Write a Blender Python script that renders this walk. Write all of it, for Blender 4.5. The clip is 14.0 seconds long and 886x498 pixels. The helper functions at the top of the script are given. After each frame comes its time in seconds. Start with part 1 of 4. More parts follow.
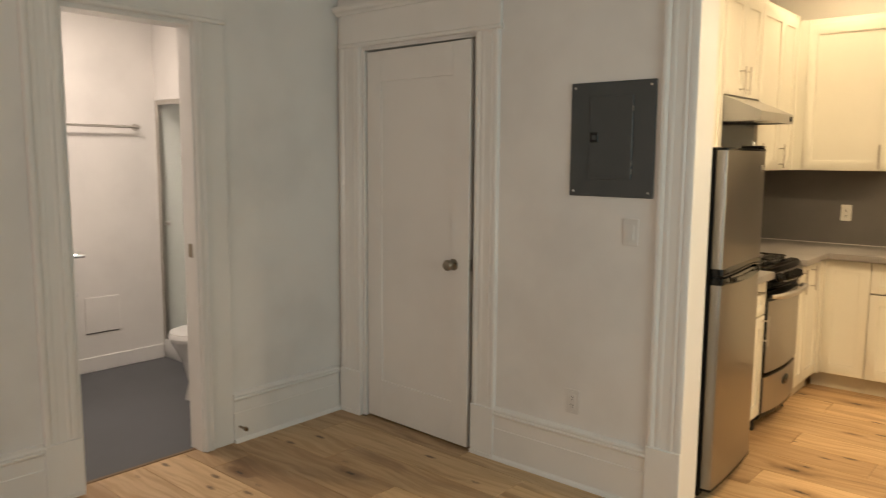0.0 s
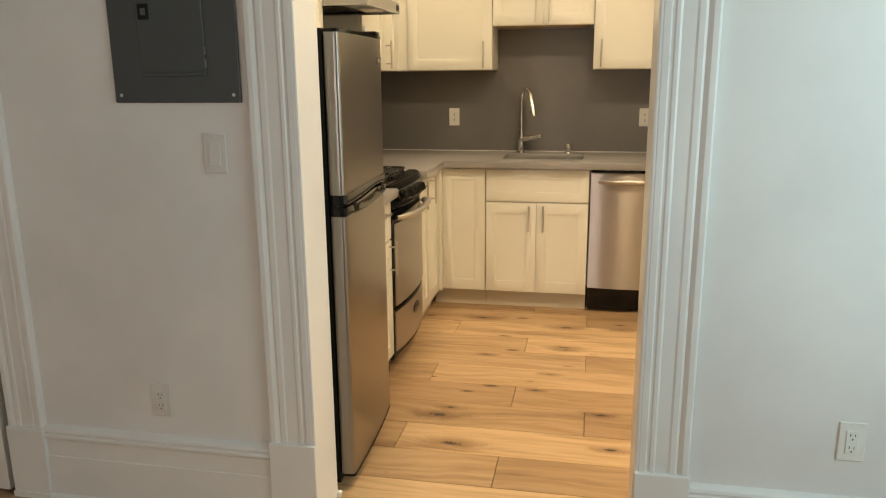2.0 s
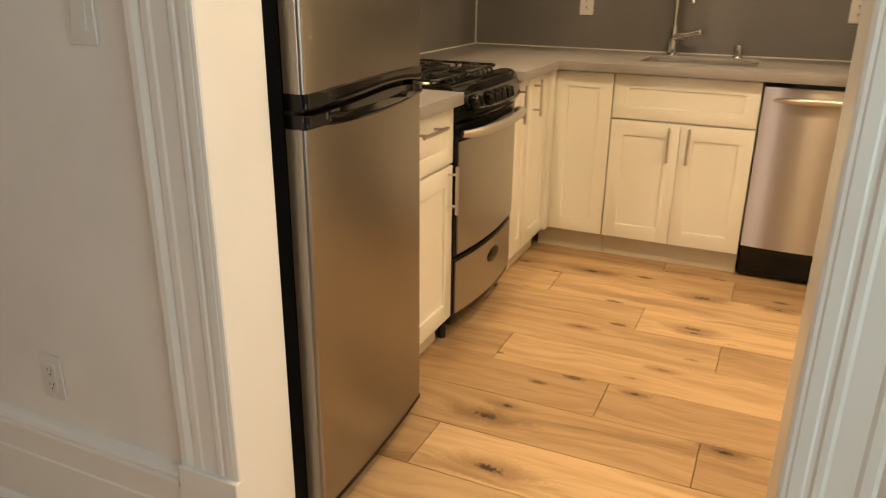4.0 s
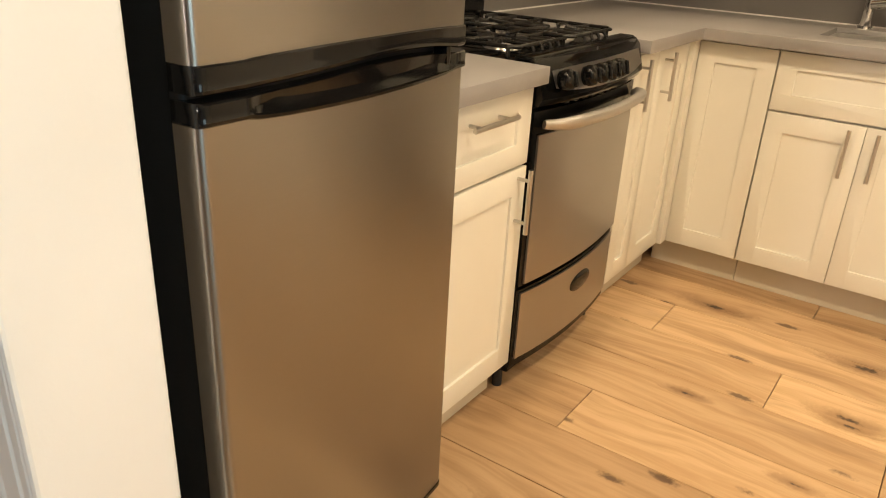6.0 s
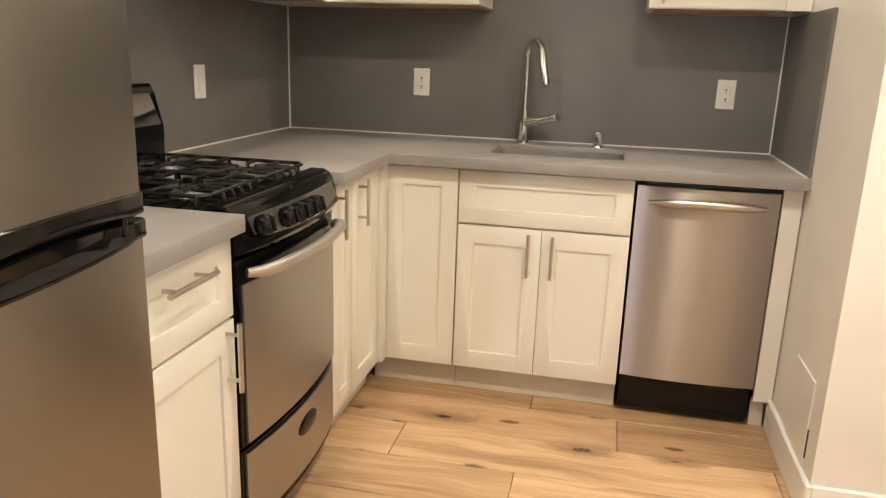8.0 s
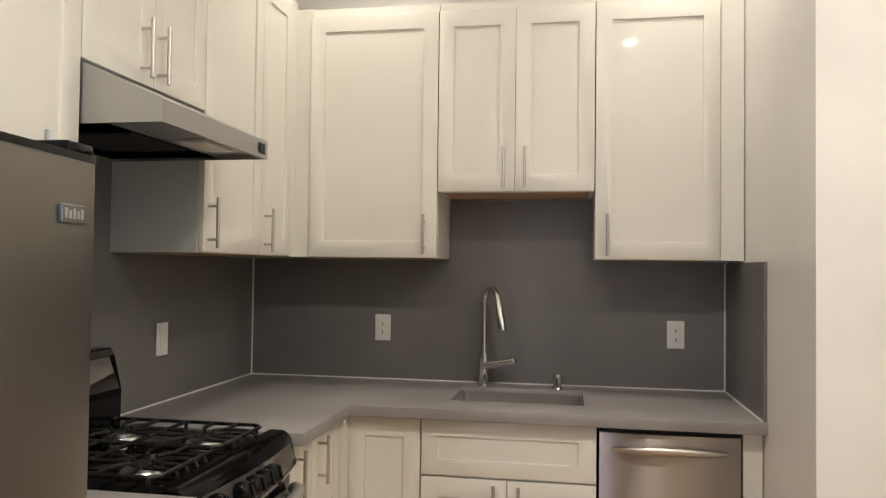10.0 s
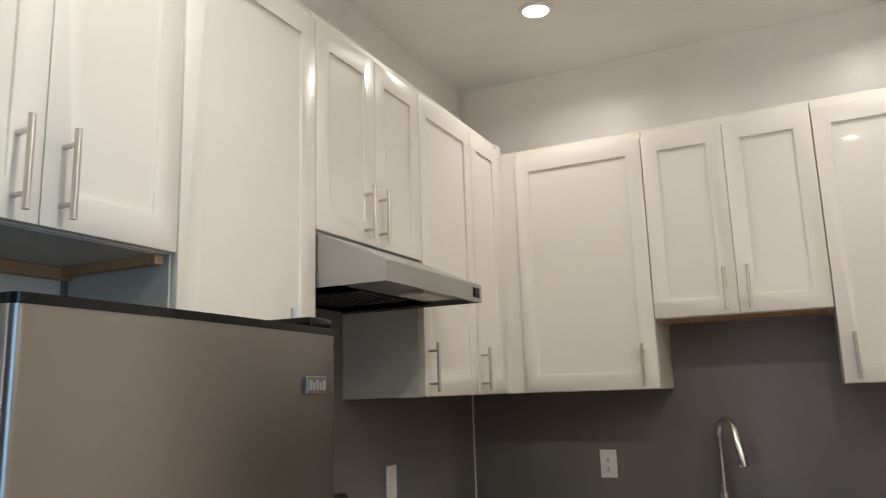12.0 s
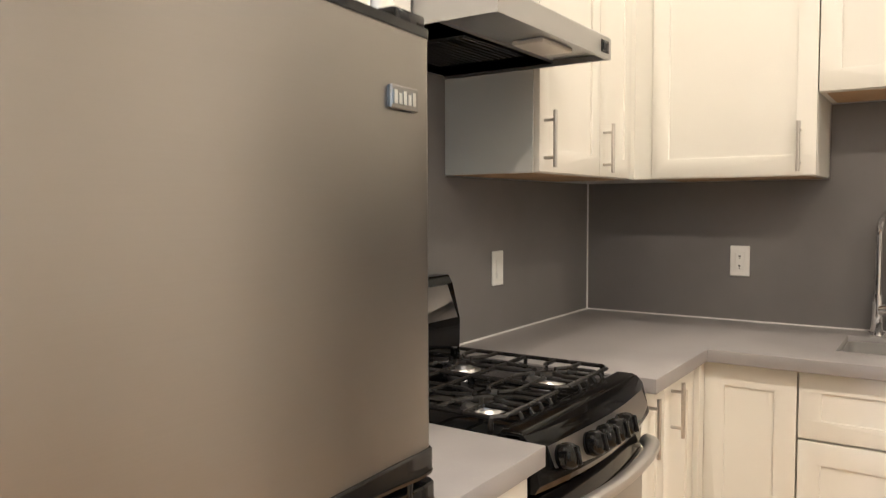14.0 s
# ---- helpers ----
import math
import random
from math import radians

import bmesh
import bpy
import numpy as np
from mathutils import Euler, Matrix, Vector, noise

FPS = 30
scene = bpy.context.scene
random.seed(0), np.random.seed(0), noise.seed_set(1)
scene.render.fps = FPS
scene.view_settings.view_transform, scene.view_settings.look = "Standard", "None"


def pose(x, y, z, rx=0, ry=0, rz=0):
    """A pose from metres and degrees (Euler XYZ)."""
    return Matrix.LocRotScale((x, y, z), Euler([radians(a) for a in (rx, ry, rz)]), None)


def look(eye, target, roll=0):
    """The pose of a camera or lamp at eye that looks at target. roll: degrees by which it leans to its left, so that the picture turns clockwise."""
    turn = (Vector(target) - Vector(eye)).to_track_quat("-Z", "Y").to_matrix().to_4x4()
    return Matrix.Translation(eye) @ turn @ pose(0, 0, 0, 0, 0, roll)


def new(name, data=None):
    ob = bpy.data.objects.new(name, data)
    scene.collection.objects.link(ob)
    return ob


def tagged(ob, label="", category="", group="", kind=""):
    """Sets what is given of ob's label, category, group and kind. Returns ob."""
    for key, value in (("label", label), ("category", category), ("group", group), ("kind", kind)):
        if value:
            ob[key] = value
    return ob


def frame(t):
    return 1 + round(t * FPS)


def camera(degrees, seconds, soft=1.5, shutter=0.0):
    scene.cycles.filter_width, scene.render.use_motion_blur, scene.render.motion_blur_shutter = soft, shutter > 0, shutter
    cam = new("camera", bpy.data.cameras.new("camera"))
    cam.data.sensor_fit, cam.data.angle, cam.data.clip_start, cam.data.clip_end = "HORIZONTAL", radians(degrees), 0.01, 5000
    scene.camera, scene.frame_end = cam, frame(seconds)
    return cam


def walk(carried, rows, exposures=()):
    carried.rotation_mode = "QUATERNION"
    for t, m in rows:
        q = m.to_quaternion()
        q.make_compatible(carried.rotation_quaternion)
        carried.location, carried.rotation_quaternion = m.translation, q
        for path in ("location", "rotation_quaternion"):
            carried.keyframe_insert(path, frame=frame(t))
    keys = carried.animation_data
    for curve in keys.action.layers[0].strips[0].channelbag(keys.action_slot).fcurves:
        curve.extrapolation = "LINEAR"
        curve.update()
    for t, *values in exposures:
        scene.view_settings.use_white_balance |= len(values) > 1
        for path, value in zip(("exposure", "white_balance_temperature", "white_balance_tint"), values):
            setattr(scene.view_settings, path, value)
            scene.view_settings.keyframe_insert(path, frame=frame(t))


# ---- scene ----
cam = camera(61.4, 14.0, 1.1, 0.18)
PATH = [
    (0, (0.276, 0.431, 1.513), (-1.018, 1.937, 1.269), 0.4),
    (0.5, (0.205, 0.555, 1.496), (-0.718, 2.305, 1.206), 0.8),
    (1, (0.119, 0.787, 1.485), (-0.556, 2.643, 1.168), 0.9),
    (1.5, (0.016, 1.047, 1.453), (-0.527, 2.936, 1.086), 0.6),
    (2, (-0.1, 1.326, 1.424), (-0.479, 3.236, 0.966), -0.5),
    (2.5, (-0.123, 1.59, 1.384), (-0.486, 3.482, 0.847), -1.0),
    (3, (-0.119, 1.86, 1.358), (-0.556, 3.728, 0.793), -0.4),
    (3.5, (-0.094, 2.131, 1.319), (-0.639, 3.959, 0.717), 0.1),
    (4, (-0.021, 2.359, 1.269), (-0.788, 4.072, 0.579), 0.7),
    (4.2, (0.013, 2.458, 1.255), (-0.874, 4.099, 0.533), 1.3),
    (6.3, (-0.186, 3.133, 1.209), (-1.226, 4.638, 0.4), 2.9),
    (6.5, (-0.195, 3.171, 1.212), (-1.177, 4.725, 0.424), 3.1),
    (7, (-0.208, 3.186, 1.232), (-0.992, 4.888, 0.533), 2.8),
    (7.5, (-0.211, 3.171, 1.25), (-0.787, 4.986, 0.641), 2.4),
    (8, (-0.201, 3.152, 1.269), (-0.61, 5.041, 0.758), 1.9),
    (8.5, (-0.21, 3.139, 1.287), (-0.518, 5.078, 0.907), 1.4),
    (8.7, (-0.213, 3.137, 1.303), (-0.498, 5.089, 0.979), 1.2),
    (10.8, (-0.164, 3.134, 1.437), (-0.617, 5.068, 1.672), -1.2),
    (11, (-0.163, 3.132, 1.443), (-0.671, 5.048, 1.709), -1.4),
    (11.5, (-0.179, 3.133, 1.45), (-0.85, 4.986, 1.79), -1.8),
    (12, (-0.198, 3.128, 1.455), (-1.052, 4.897, 1.832), -1.8),
    (12.5, (-0.21, 3.13, 1.452), (-1.24, 4.803, 1.823), -1.7),
    (13, (-0.22, 3.153, 1.431), (-1.384, 4.752, 1.732), -1.4),
    (13.5, (-0.257, 3.239, 1.394), (-1.455, 4.837, 1.502), -0.7),
    (14, (-0.365, 3.4, 1.348), (-1.485, 5.054, 1.234), -0.2),
]
EXPOSURES = [(0.0, 0.1, 7500, 21), (0.6, -0.06, 7350, 18), (1.5, 0.02, 6800, 18), (3.0, 0.04, 7150, 20), (4.0, 0.06, 7650, 24), (6.3, 0.42, 6450, 21), (7.5, 0.45, 5800, 22), (8.7, 0.2, 5500, 21), (10.8, -0.47, 5080, 22), (13.0, -0.54, 5020, 22), (13.5, -0.14, 5050, 22), (14.0, 0.42, 5350, 24)]
walk(cam, [(t, look(eye, target, roll)) for t, eye, target, roll in PATH], EXPOSURES)

# ---- light and white balance ----
world = bpy.data.worlds.new("sky")
scene.world = world
world.use_nodes = True
sky = world.node_tree.nodes.new("ShaderNodeTexSky")
sky.sky_type, sky.sun_disc = "NISHITA", False
sky.sun_elevation, sky.sun_rotation = radians(20), radians(250)
world.node_tree.links.new(sky.outputs[0], world.node_tree.nodes["Background"].inputs[0])
world.node_tree.nodes["Background"].inputs[1].default_value = 0.08
sun = bpy.data.lights.new("sun", "SUN")
sun.energy, sun.angle, sun.color = 0.8, radians(12), (1.0, 0.95, 0.88)
sun_ob = new("sun", sun)
sun_ob.matrix_world = look((0, 0, 20), (6.5, 3, 17.4))

WARM = (1.0, 0.84, 0.53)
CEIL = 2.92
# The last entry, at x 1.25, is an unseen lamp added as east fill.
DOWNLIGHTS = [(-1.02, 5.735, 5.5, 155), (0.17, 5.735, 5.5, 155), (-1.02, 3.92, 10.0, 160), (0.17, 3.92, 21.0, 160), (1.25, 3.92, 19.0, 165)]


def area_lamp(name, power, color, size, m, size_y=0.0, shape="DISK", spread=180):
    data = bpy.data.lights.new(name, "AREA")
    data.energy, data.color, data.shape, data.size = power, color, shape, size
    data.spread = radians(spread)
    if size_y:
        data.size_y = size_y
    ob = new(name, data)
    ob.matrix_world = m
    return ob


for lx, ly, watts, beam in DOWNLIGHTS:
    area_lamp("downlight_lamp", watts, WARM, 0.09, look((lx, ly, CEIL - 0.012), (lx, ly, 0)), spread=beam)
area_lamp("bath_lamp", 20.0, (1.0, 0.95, 0.87), 0.28, look((-4.0, 2.3, 2.56), (-4.0, 2.3, 0)))
area_lamp("window_light", 17.0, (0.68, 1.0, 1.03), 1.2, look((1.36, 2.35, 1.50), (-0.4, 3.6, 1.25)), 1.4, "RECTANGLE")
# Added unseen fill, standing in for daylight from the living room's south side.
area_lamp("living_fill", 22.0, (1.0, 0.95, 0.86), 0.24, look((-1.7, -2.18, 1.2), (-1.0, 3, 1.5)))




# ---- materials ----
def material(name):
    m = bpy.data.materials.new(name)
    m.use_nodes = True
    return m, m.node_tree, m.node_tree.nodes["Principled BSDF"]


def mix(tree, a, b, fac, mode="MIX"):
    n = tree.nodes.new("ShaderNodeMix")
    n.data_type, n.blend_type = "RGBA", mode
    for socket, value in ((n.inputs[0], fac), (n.inputs[6], a), (n.inputs[7], b)):
        if isinstance(value, bpy.types.NodeSocket):
            tree.links.new(value, socket)
        elif isinstance(value, (int, float)):
            socket.default_value = value
        else:
            socket.default_value = (*value, 1.0)
    return n.outputs[2]


def calc(tree, op, a, b=None, c=None):
    n = tree.nodes.new("ShaderNodeMath")
    n.operation = op
    for socket, value in zip(n.inputs, (a, b, c)):
        if value is None:
            continue
        if isinstance(value, bpy.types.NodeSocket):
            tree.links.new(value, socket)
        else:
            socket.default_value = value
    return n.outputs[0]


def noise_of(tree, vector, scale, detail=3.0, rough=0.55):
    n = tree.nodes.new("ShaderNodeTexNoise")
    n.inputs["Scale"].default_value, n.inputs["Detail"].default_value, n.inputs["Roughness"].default_value = scale, detail, rough
    if vector is not None:
        tree.links.new(vector, n.inputs["Vector"])
    return n.outputs["Fac"]


def mapped(tree, vector, scale, offset=None):
    n = tree.nodes.new("ShaderNodeMapping")
    n.inputs["Scale"].default_value = scale
    tree.links.new(vector, n.inputs["Vector"])
    if offset is not None:
        tree.links.new(offset, n.inputs["Location"])
    return n.outputs[0]


def ramp(tree, fac, lo, hi):
    n = tree.nodes.new("ShaderNodeMapRange")
    n.inputs[1].default_value, n.inputs[2].default_value = lo, hi
    n.interpolation_type = "SMOOTHSTEP"
    tree.links.new(fac, n.inputs[0])
    return n.outputs[0]


def bump(tree, bsdf, height, strength, distance=0.002):
    n = tree.nodes.new("ShaderNodeBump")
    n.inputs["Strength"].default_value, n.inputs["Distance"].default_value = strength, distance
    tree.links.new(height, n.inputs["Height"])
    tree.links.new(n.outputs[0], bsdf.inputs["Normal"])


def position(tree):
    return tree.nodes.new("ShaderNodeNewGeometry").outputs["Position"]


def paint(name, color, rough, grain=260.0, relief=0.12, stain=0.05, coat=0.0):
    m, t, b = material(name)
    p = position(t)
    broad, fine = noise_of(t, p, 1.7, 4), noise_of(t, p, grain, 2)
    dark = tuple(c * (1 - stain * 2) for c in color)
    t.links.new(mix(t, dark, color, ramp(t, broad, 0.3, 0.62)), b.inputs["Base Color"])
    t.links.new(calc(t, "MULTIPLY_ADD", broad, 0.16, rough - 0.08), b.inputs["Roughness"])
    bump(t, b, calc(t, "ADD", fine, calc(t, "MULTIPLY", noise_of(t, p, grain / 9, 3), 1.4)), relief, 0.0012)
    b.inputs["Coat Weight"].default_value = coat
    return m


def steel(name, color, rough, axis, stretch=0.6, metal=1.0):
    """Brushed metal whose reflections are drawn out across its horizontal grain."""
    m, t, b = material(name)
    p = position(t)
    scale = [160.0, 160.0, 700.0]
    scale[axis] = 2.5
    grain = noise_of(t, mapped(t, p, scale), 1.0, 2)
    smear = noise_of(t, p, 3.2, 4)
    t.links.new(mix(t, tuple(c * 0.9 for c in color), color, calc(t, "ADD", calc(t, "MULTIPLY", grain, 0.5), calc(t, "MULTIPLY", smear, 0.5))), b.inputs["Base Color"])
    b.inputs["Metallic"].default_value = metal
    t.links.new(calc(t, "MULTIPLY_ADD", calc(t, "ADD", grain, smear), 0.07, rough - 0.07), b.inputs["Roughness"])
    b.inputs["Anisotropic"].default_value = stretch
    along = t.nodes.new("ShaderNodeCombineXYZ")
    along.inputs[2].default_value = 1.0
    t.links.new(along.outputs[0], b.inputs["Tangent"])
    return m


def gloss(name, color, rough, coat=0.0, speck=0.0, metal=0.0):
    m, t, b = material(name)
    p = position(t)
    n = noise_of(t, p, 9.0, 5)
    t.links.new(mix(t, tuple(c * 0.85 for c in color), tuple(min(1, c * 1.1) for c in color), n), b.inputs["Base Color"])
    t.links.new(calc(t, "MULTIPLY_ADD", n, 0.12, rough - 0.06), b.inputs["Roughness"])
    b.inputs["Metallic"].default_value, b.inputs["Coat Weight"].default_value = metal, coat
    if speck:
        bump(t, b, noise_of(t, p, 500, 2), speck, 0.0008)
    return m


WALL = paint("wall paint", (0.78, 0.775, 0.76), 0.50, 320, 0.10)
KWALL = paint("kitchen wall paint", (0.82, 0.80, 0.76), 0.32, 320, 0.10)
CEILING = paint("ceiling paint", (0.86, 0.85, 0.82), 0.6, 320, 0.10)
TRIM = paint("trim enamel", (0.80, 0.795, 0.775), 0.34, 190, 0.09, 0.03, 0.15)
DOORP = paint("door enamel", (0.79, 0.78, 0.76), 0.36, 150, 0.08, 0.03, 0.1)
CAB = paint("cabinet lacquer", (0.80, 0.783, 0.705), 0.33, 420, 0.03, 0.02, 0.12)
# Cabinet faces lying in shade: the greyer, darker tone is put into the colour.
CABSHADE = paint("shaded cabinet grey", (0.56, 0.58, 0.555), 0.42, 300, 0.03, 0.02)
TOE = paint("toe kick paint", (0.62, 0.56, 0.45), 0.5, 200, 0.05)
RAWWOOD = paint("raw plywood", (0.52, 0.35, 0.19), 0.65, 120, 0.2, 0.12)
BLACKGAP = gloss("dark void", (0.015, 0.014, 0.013), 0.8)
STEEL_Y = steel("brushed steel along y", (0.45, 0.425, 0.40), 0.38, 1)
FRIDGE = steel("brushed fridge steel", (0.32, 0.303, 0.282), 0.31, 1, 0.6)
STEEL_Z = steel("brushed dishwasher steel", (0.43, 0.395, 0.365), 0.32, 0, 1.0)
FASCIA = steel("satin fascia steel", (0.62, 0.60, 0.58), 0.50, 1)
GUARDST = steel("satin back guard steel", (0.62, 0.60, 0.57), 0.55, 1, 0.2)
HOODM = steel("hood steel", (0.50, 0.50, 0.50), 0.38, 1)
SINKM = gloss("sink steel", (0.66, 0.65, 0.635), 0.32, 0.0, 0.0, 0.9)
NICKEL = gloss("brushed nickel", (0.60, 0.57, 0.53), 0.30, 0.0, 0.05, 1.0)
CHROME = gloss("chrome", (0.80, 0.80, 0.80), 0.07, 0.0, 0.0, 1.0)
BRONZE = gloss("aged nickel knob", (0.33, 0.28, 0.22), 0.28, 0.0, 0.0, 1.0)
BLACKPL = gloss("black glossy plastic", (0.005, 0.005, 0.005), 0.075)
BLACKPL.node_tree.nodes["Principled BSDF"].inputs["Specular IOR Level"].default_value = 0.3
BLACKEN = gloss("black enamel", (0.003, 0.003, 0.003), 0.08)
BLACKEN.node_tree.nodes["Principled BSDF"].inputs["Specular IOR Level"].default_value = 0.22
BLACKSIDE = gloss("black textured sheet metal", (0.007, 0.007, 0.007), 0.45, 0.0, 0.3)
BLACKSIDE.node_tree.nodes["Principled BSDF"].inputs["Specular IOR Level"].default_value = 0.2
IRON = gloss("cast iron grate", (0.014, 0.013, 0.012), 0.27, 0.0, 0.2)
IRON.node_tree.nodes["Principled BSDF"].inputs["Specular IOR Level"].default_value = 0.5
DARKST = steel("dark stainless panel", (0.30, 0.29, 0.28), 0.36, 1)
ALU = gloss("burner aluminium", (0.62, 0.61, 0.60), 0.30, 0.0, 0.1, 1.0)
PLATE = gloss("white plastic plate", (0.78, 0.77, 0.73), 0.35)
PLATEG = gloss("painted-over plate", (0.70, 0.69, 0.67), 0.4)
SLOT = gloss("socket slot", (0.03, 0.03, 0.03), 0.6)
PANELG = gloss("grey panel enamel", (0.050, 0.059, 0.062), 0.38, 0.0, 0.35)
SCREW = gloss("zinc screw", (0.7, 0.7, 0.68), 0.3, 0.0, 0.0, 1.0)
CAULK = gloss("white caulk", (0.80, 0.79, 0.76), 0.5)
BATHFL = paint("bathroom grey floor", (0.10, 0.105, 0.115), 0.55, 60, 0.15, 0.1)
BWALL = paint("bathroom wall paint", (0.80, 0.785, 0.76), 0.42, 300, 0.1)
CERAMIC = gloss("white ceramic", (0.82, 0.82, 0.81), 0.12, 0.6)
RUBBER = gloss("black rubber", (0.02, 0.02, 0.02), 0.7)
THRESH = gloss("oak threshold", (0.20, 0.12, 0.06), 0.45)


def quartz():
    m, t, b = material("grey quartz")
    p = position(t)
    a, s = noise_of(t, p, 3.0, 5), noise_of(t, p, 240, 3)
    c = mix(t, (0.270, 0.256, 0.250), (0.320, 0.304, 0.296), ramp(t, a, 0.3, 0.7))
    c = mix(t, c, (0.35, 0.34, 0.33), calc(t, "MULTIPLY", ramp(t, s, 0.6, 0.75), 0.5))
    t.links.new(c, b.inputs["Base Color"])
    t.links.new(calc(t, "MULTIPLY_ADD", a, 0.10, 0.30), b.inputs["Roughness"])
    bump(t, b, s, 0.04, 0.0006)
    return m


def slab(name="backsplash slab"):
    m, t, b = material(name)
    p = position(t)
    a, s = noise_of(t, p, 2.3, 5), noise_of(t, p, 200, 2)
    t.links.new(mix(t, (0.152, 0.144, 0.138), (0.180, 0.170, 0.163), ramp(t, a, 0.3, 0.7)), b.inputs["Base Color"])
    t.links.new(calc(t, "MULTIPLY_ADD", a, 0.10, 0.34), b.inputs["Roughness"])
    bump(t, b, s, 0.05, 0.0006)
    return m


KNOTS = [(-0.598, 3.977, 1.3), (-0.70, 4.218, 1.2), (-0.192, 5.115, 1.0), (-0.202, 5.439, 1.2), (-0.691, 5.548, 1.1), (-0.193, 5.085, 0.8),
         (0.02, 4.03, 0.8), (-0.31, 4.54, 0.5), (-0.66, 4.30, 0.6), (0.10, 5.45, 0.9), (-0.60, 4.95, 0.6), (-0.02, 4.33, 0.9), (-0.25, 4.74, 0.6),
         (-2.3, 2.75, 1.0), (-1.6, 2.9, 1.0), (-2.7, 2.4, 0.9), (-1.15, 2.6, 1.0), (0.30, 4.62, 0.8)]


def oak():
    m, t, b = material("knotty oak plank")
    p = position(t)
    info = t.nodes.new("ShaderNodeObjectInfo")
    rnd = info.outputs["Random"]
    comb = t.nodes.new("ShaderNodeCombineXYZ")
    t.links.new(calc(t, "MULTIPLY", rnd, 37.0), comb.inputs[0])
    t.links.new(calc(t, "MULTIPLY", rnd, 61.0), comb.inputs[1])
    # ring pattern bent round the knots
    core = None
    split = t.nodes.new("ShaderNodeSeparateXYZ")
    t.links.new(p, split.inputs[0])
    for kx, ky, size in KNOTS:
        dx = calc(t, "MULTIPLY", calc(t, "SUBTRACT", split.outputs[0], kx), 0.34 / size)
        dy = calc(t, "DIVIDE", calc(t, "SUBTRACT", split.outputs[1], ky), size)
        d = calc(t, "SQRT", calc(t, "ADD", calc(t, "MULTIPLY", dx, dx), calc(t, "MULTIPLY", dy, dy)))
        core = d if core is None else calc(t, "MINIMUM", core, d)
    wob, wide_wob = noise_of(t, p, 70, 4), noise_of(t, p, 14, 3)
    rag = calc(t, "ADD", calc(t, "MULTIPLY", calc(t, "SUBTRACT", wob, 0.5), 0.022), calc(t, "MULTIPLY", calc(t, "SUBTRACT", wide_wob, 0.5), 0.03))
    dist = calc(t, "ADD", core, rag)
    knot = calc(t, "SUBTRACT", 1.0, ramp(t, dist, 0.003, 0.013))
    halo = calc(t, "SUBTRACT", 1.0, ramp(t, dist, 0.006, 0.055))
    warp = t.nodes.new("ShaderNodeVectorMath")
    warp.operation = "ADD"
    shift = t.nodes.new("ShaderNodeCombineXYZ")
    t.links.new(calc(t, "MULTIPLY", calc(t, "ADD", noise_of(t, mapped(t, p, (1.6, 3.0, 1.0), comb.outputs[0]), 1.0, 2), calc(t, "MULTIPLY", halo, 0.35)), 0.16), shift.inputs[1])
    t.links.new(p, warp.inputs[0])
    t.links.new(shift.outputs[0], warp.inputs[1])
    q = warp.outputs[0]
    grain = noise_of(t, mapped(t, q, (2.0, 30.0, 1.0), comb.outputs[0]), 1.0, 5, 0.6)
    fine = noise_of(t, mapped(t, q, (9.0, 300.0, 1.0), comb.outputs[0]), 1.0, 3, 0.6)
    flame = noise_of(t, mapped(t, q, (1.2, 9.0, 1.0), comb.outputs[0]), 1.0, 4, 0.6)
    rand_knot = t.nodes.new("ShaderNodeTexVoronoi")
    rand_knot.inputs["Scale"].default_value = 1.0
    t.links.new(mapped(t, p, (2.9, 8.0, 1.0), comb.outputs[0]), rand_knot.inputs["Vector"])
    dots = calc(t, "SUBTRACT", 1.0, ramp(t, calc(t, "ADD", rand_knot.outputs["Distance"], calc(t, "MULTIPLY", wob, 0.14)), 0.12, 0.21))
    light, mid, dark = (0.62, 0.43, 0.250), (0.48, 0.312, 0.165), (0.23, 0.124, 0.055)
    c = mix(t, light, mid, ramp(t, grain, 0.38, 0.68))
    c = mix(t, c, dark, calc(t, "MULTIPLY", ramp(t, flame, 0.51, 0.72), 0.64))
    c = mix(t, c, (0.32, 0.19, 0.085), calc(t, "MULTIPLY", ramp(t, fine, 0.50, 0.76), 0.18))
    c = mix(t, c, (0.20, 0.105, 0.045), calc(t, "MULTIPLY", halo, 0.7))
    c = mix(t, c, (0.035, 0.018, 0.010), calc(t, "MULTIPLY", knot, 0.96))
    c = mix(t, c, (0.09, 0.046, 0.022), calc(t, "MULTIPLY", dots, 0.85))
    tone = mix(t, (0.66, 0.61, 0.57), (1.14, 1.14, 1.12), rnd)
    c = mix(t, c, tone, 1.0, "MULTIPLY")
    t.links.new(c, b.inputs["Base Color"])
    t.links.new(calc(t, "MULTIPLY_ADD", grain, 0.16, 0.36), b.inputs["Roughness"])
    bump(t, b, calc(t, "ADD", fine, calc(t, "MULTIPLY", knot, -1.5)), 0.10, 0.001)
    return m


def glass(name, color=(0.86, 0.95, 0.93), rough=0.02):
    m, t, b = material(name)
    b.inputs["Base Color"].default_value = (*color, 1)
    b.inputs["Transmission Weight"].default_value, b.inputs["Roughness"].default_value, b.inputs["IOR"].default_value = 1.0, rough, 1.45
    return m


def glow(name, color, strength):
    m, t, b = material(name)
    b.inputs["Emission Color"].default_value = (*color, 1)
    b.inputs["Emission Strength"].default_value = strength
    return m


QUARTZ, SLAB, OAK = quartz(), slab(), oak()
GLASS = glass("shower glass", (0.90, 0.98, 0.96), 0.18)
PANE = glass("window glass", (0.97, 0.99, 1.0), 0.0)
LENS = glow("downlight lens", (1.0, 0.78, 0.52), 14.0)
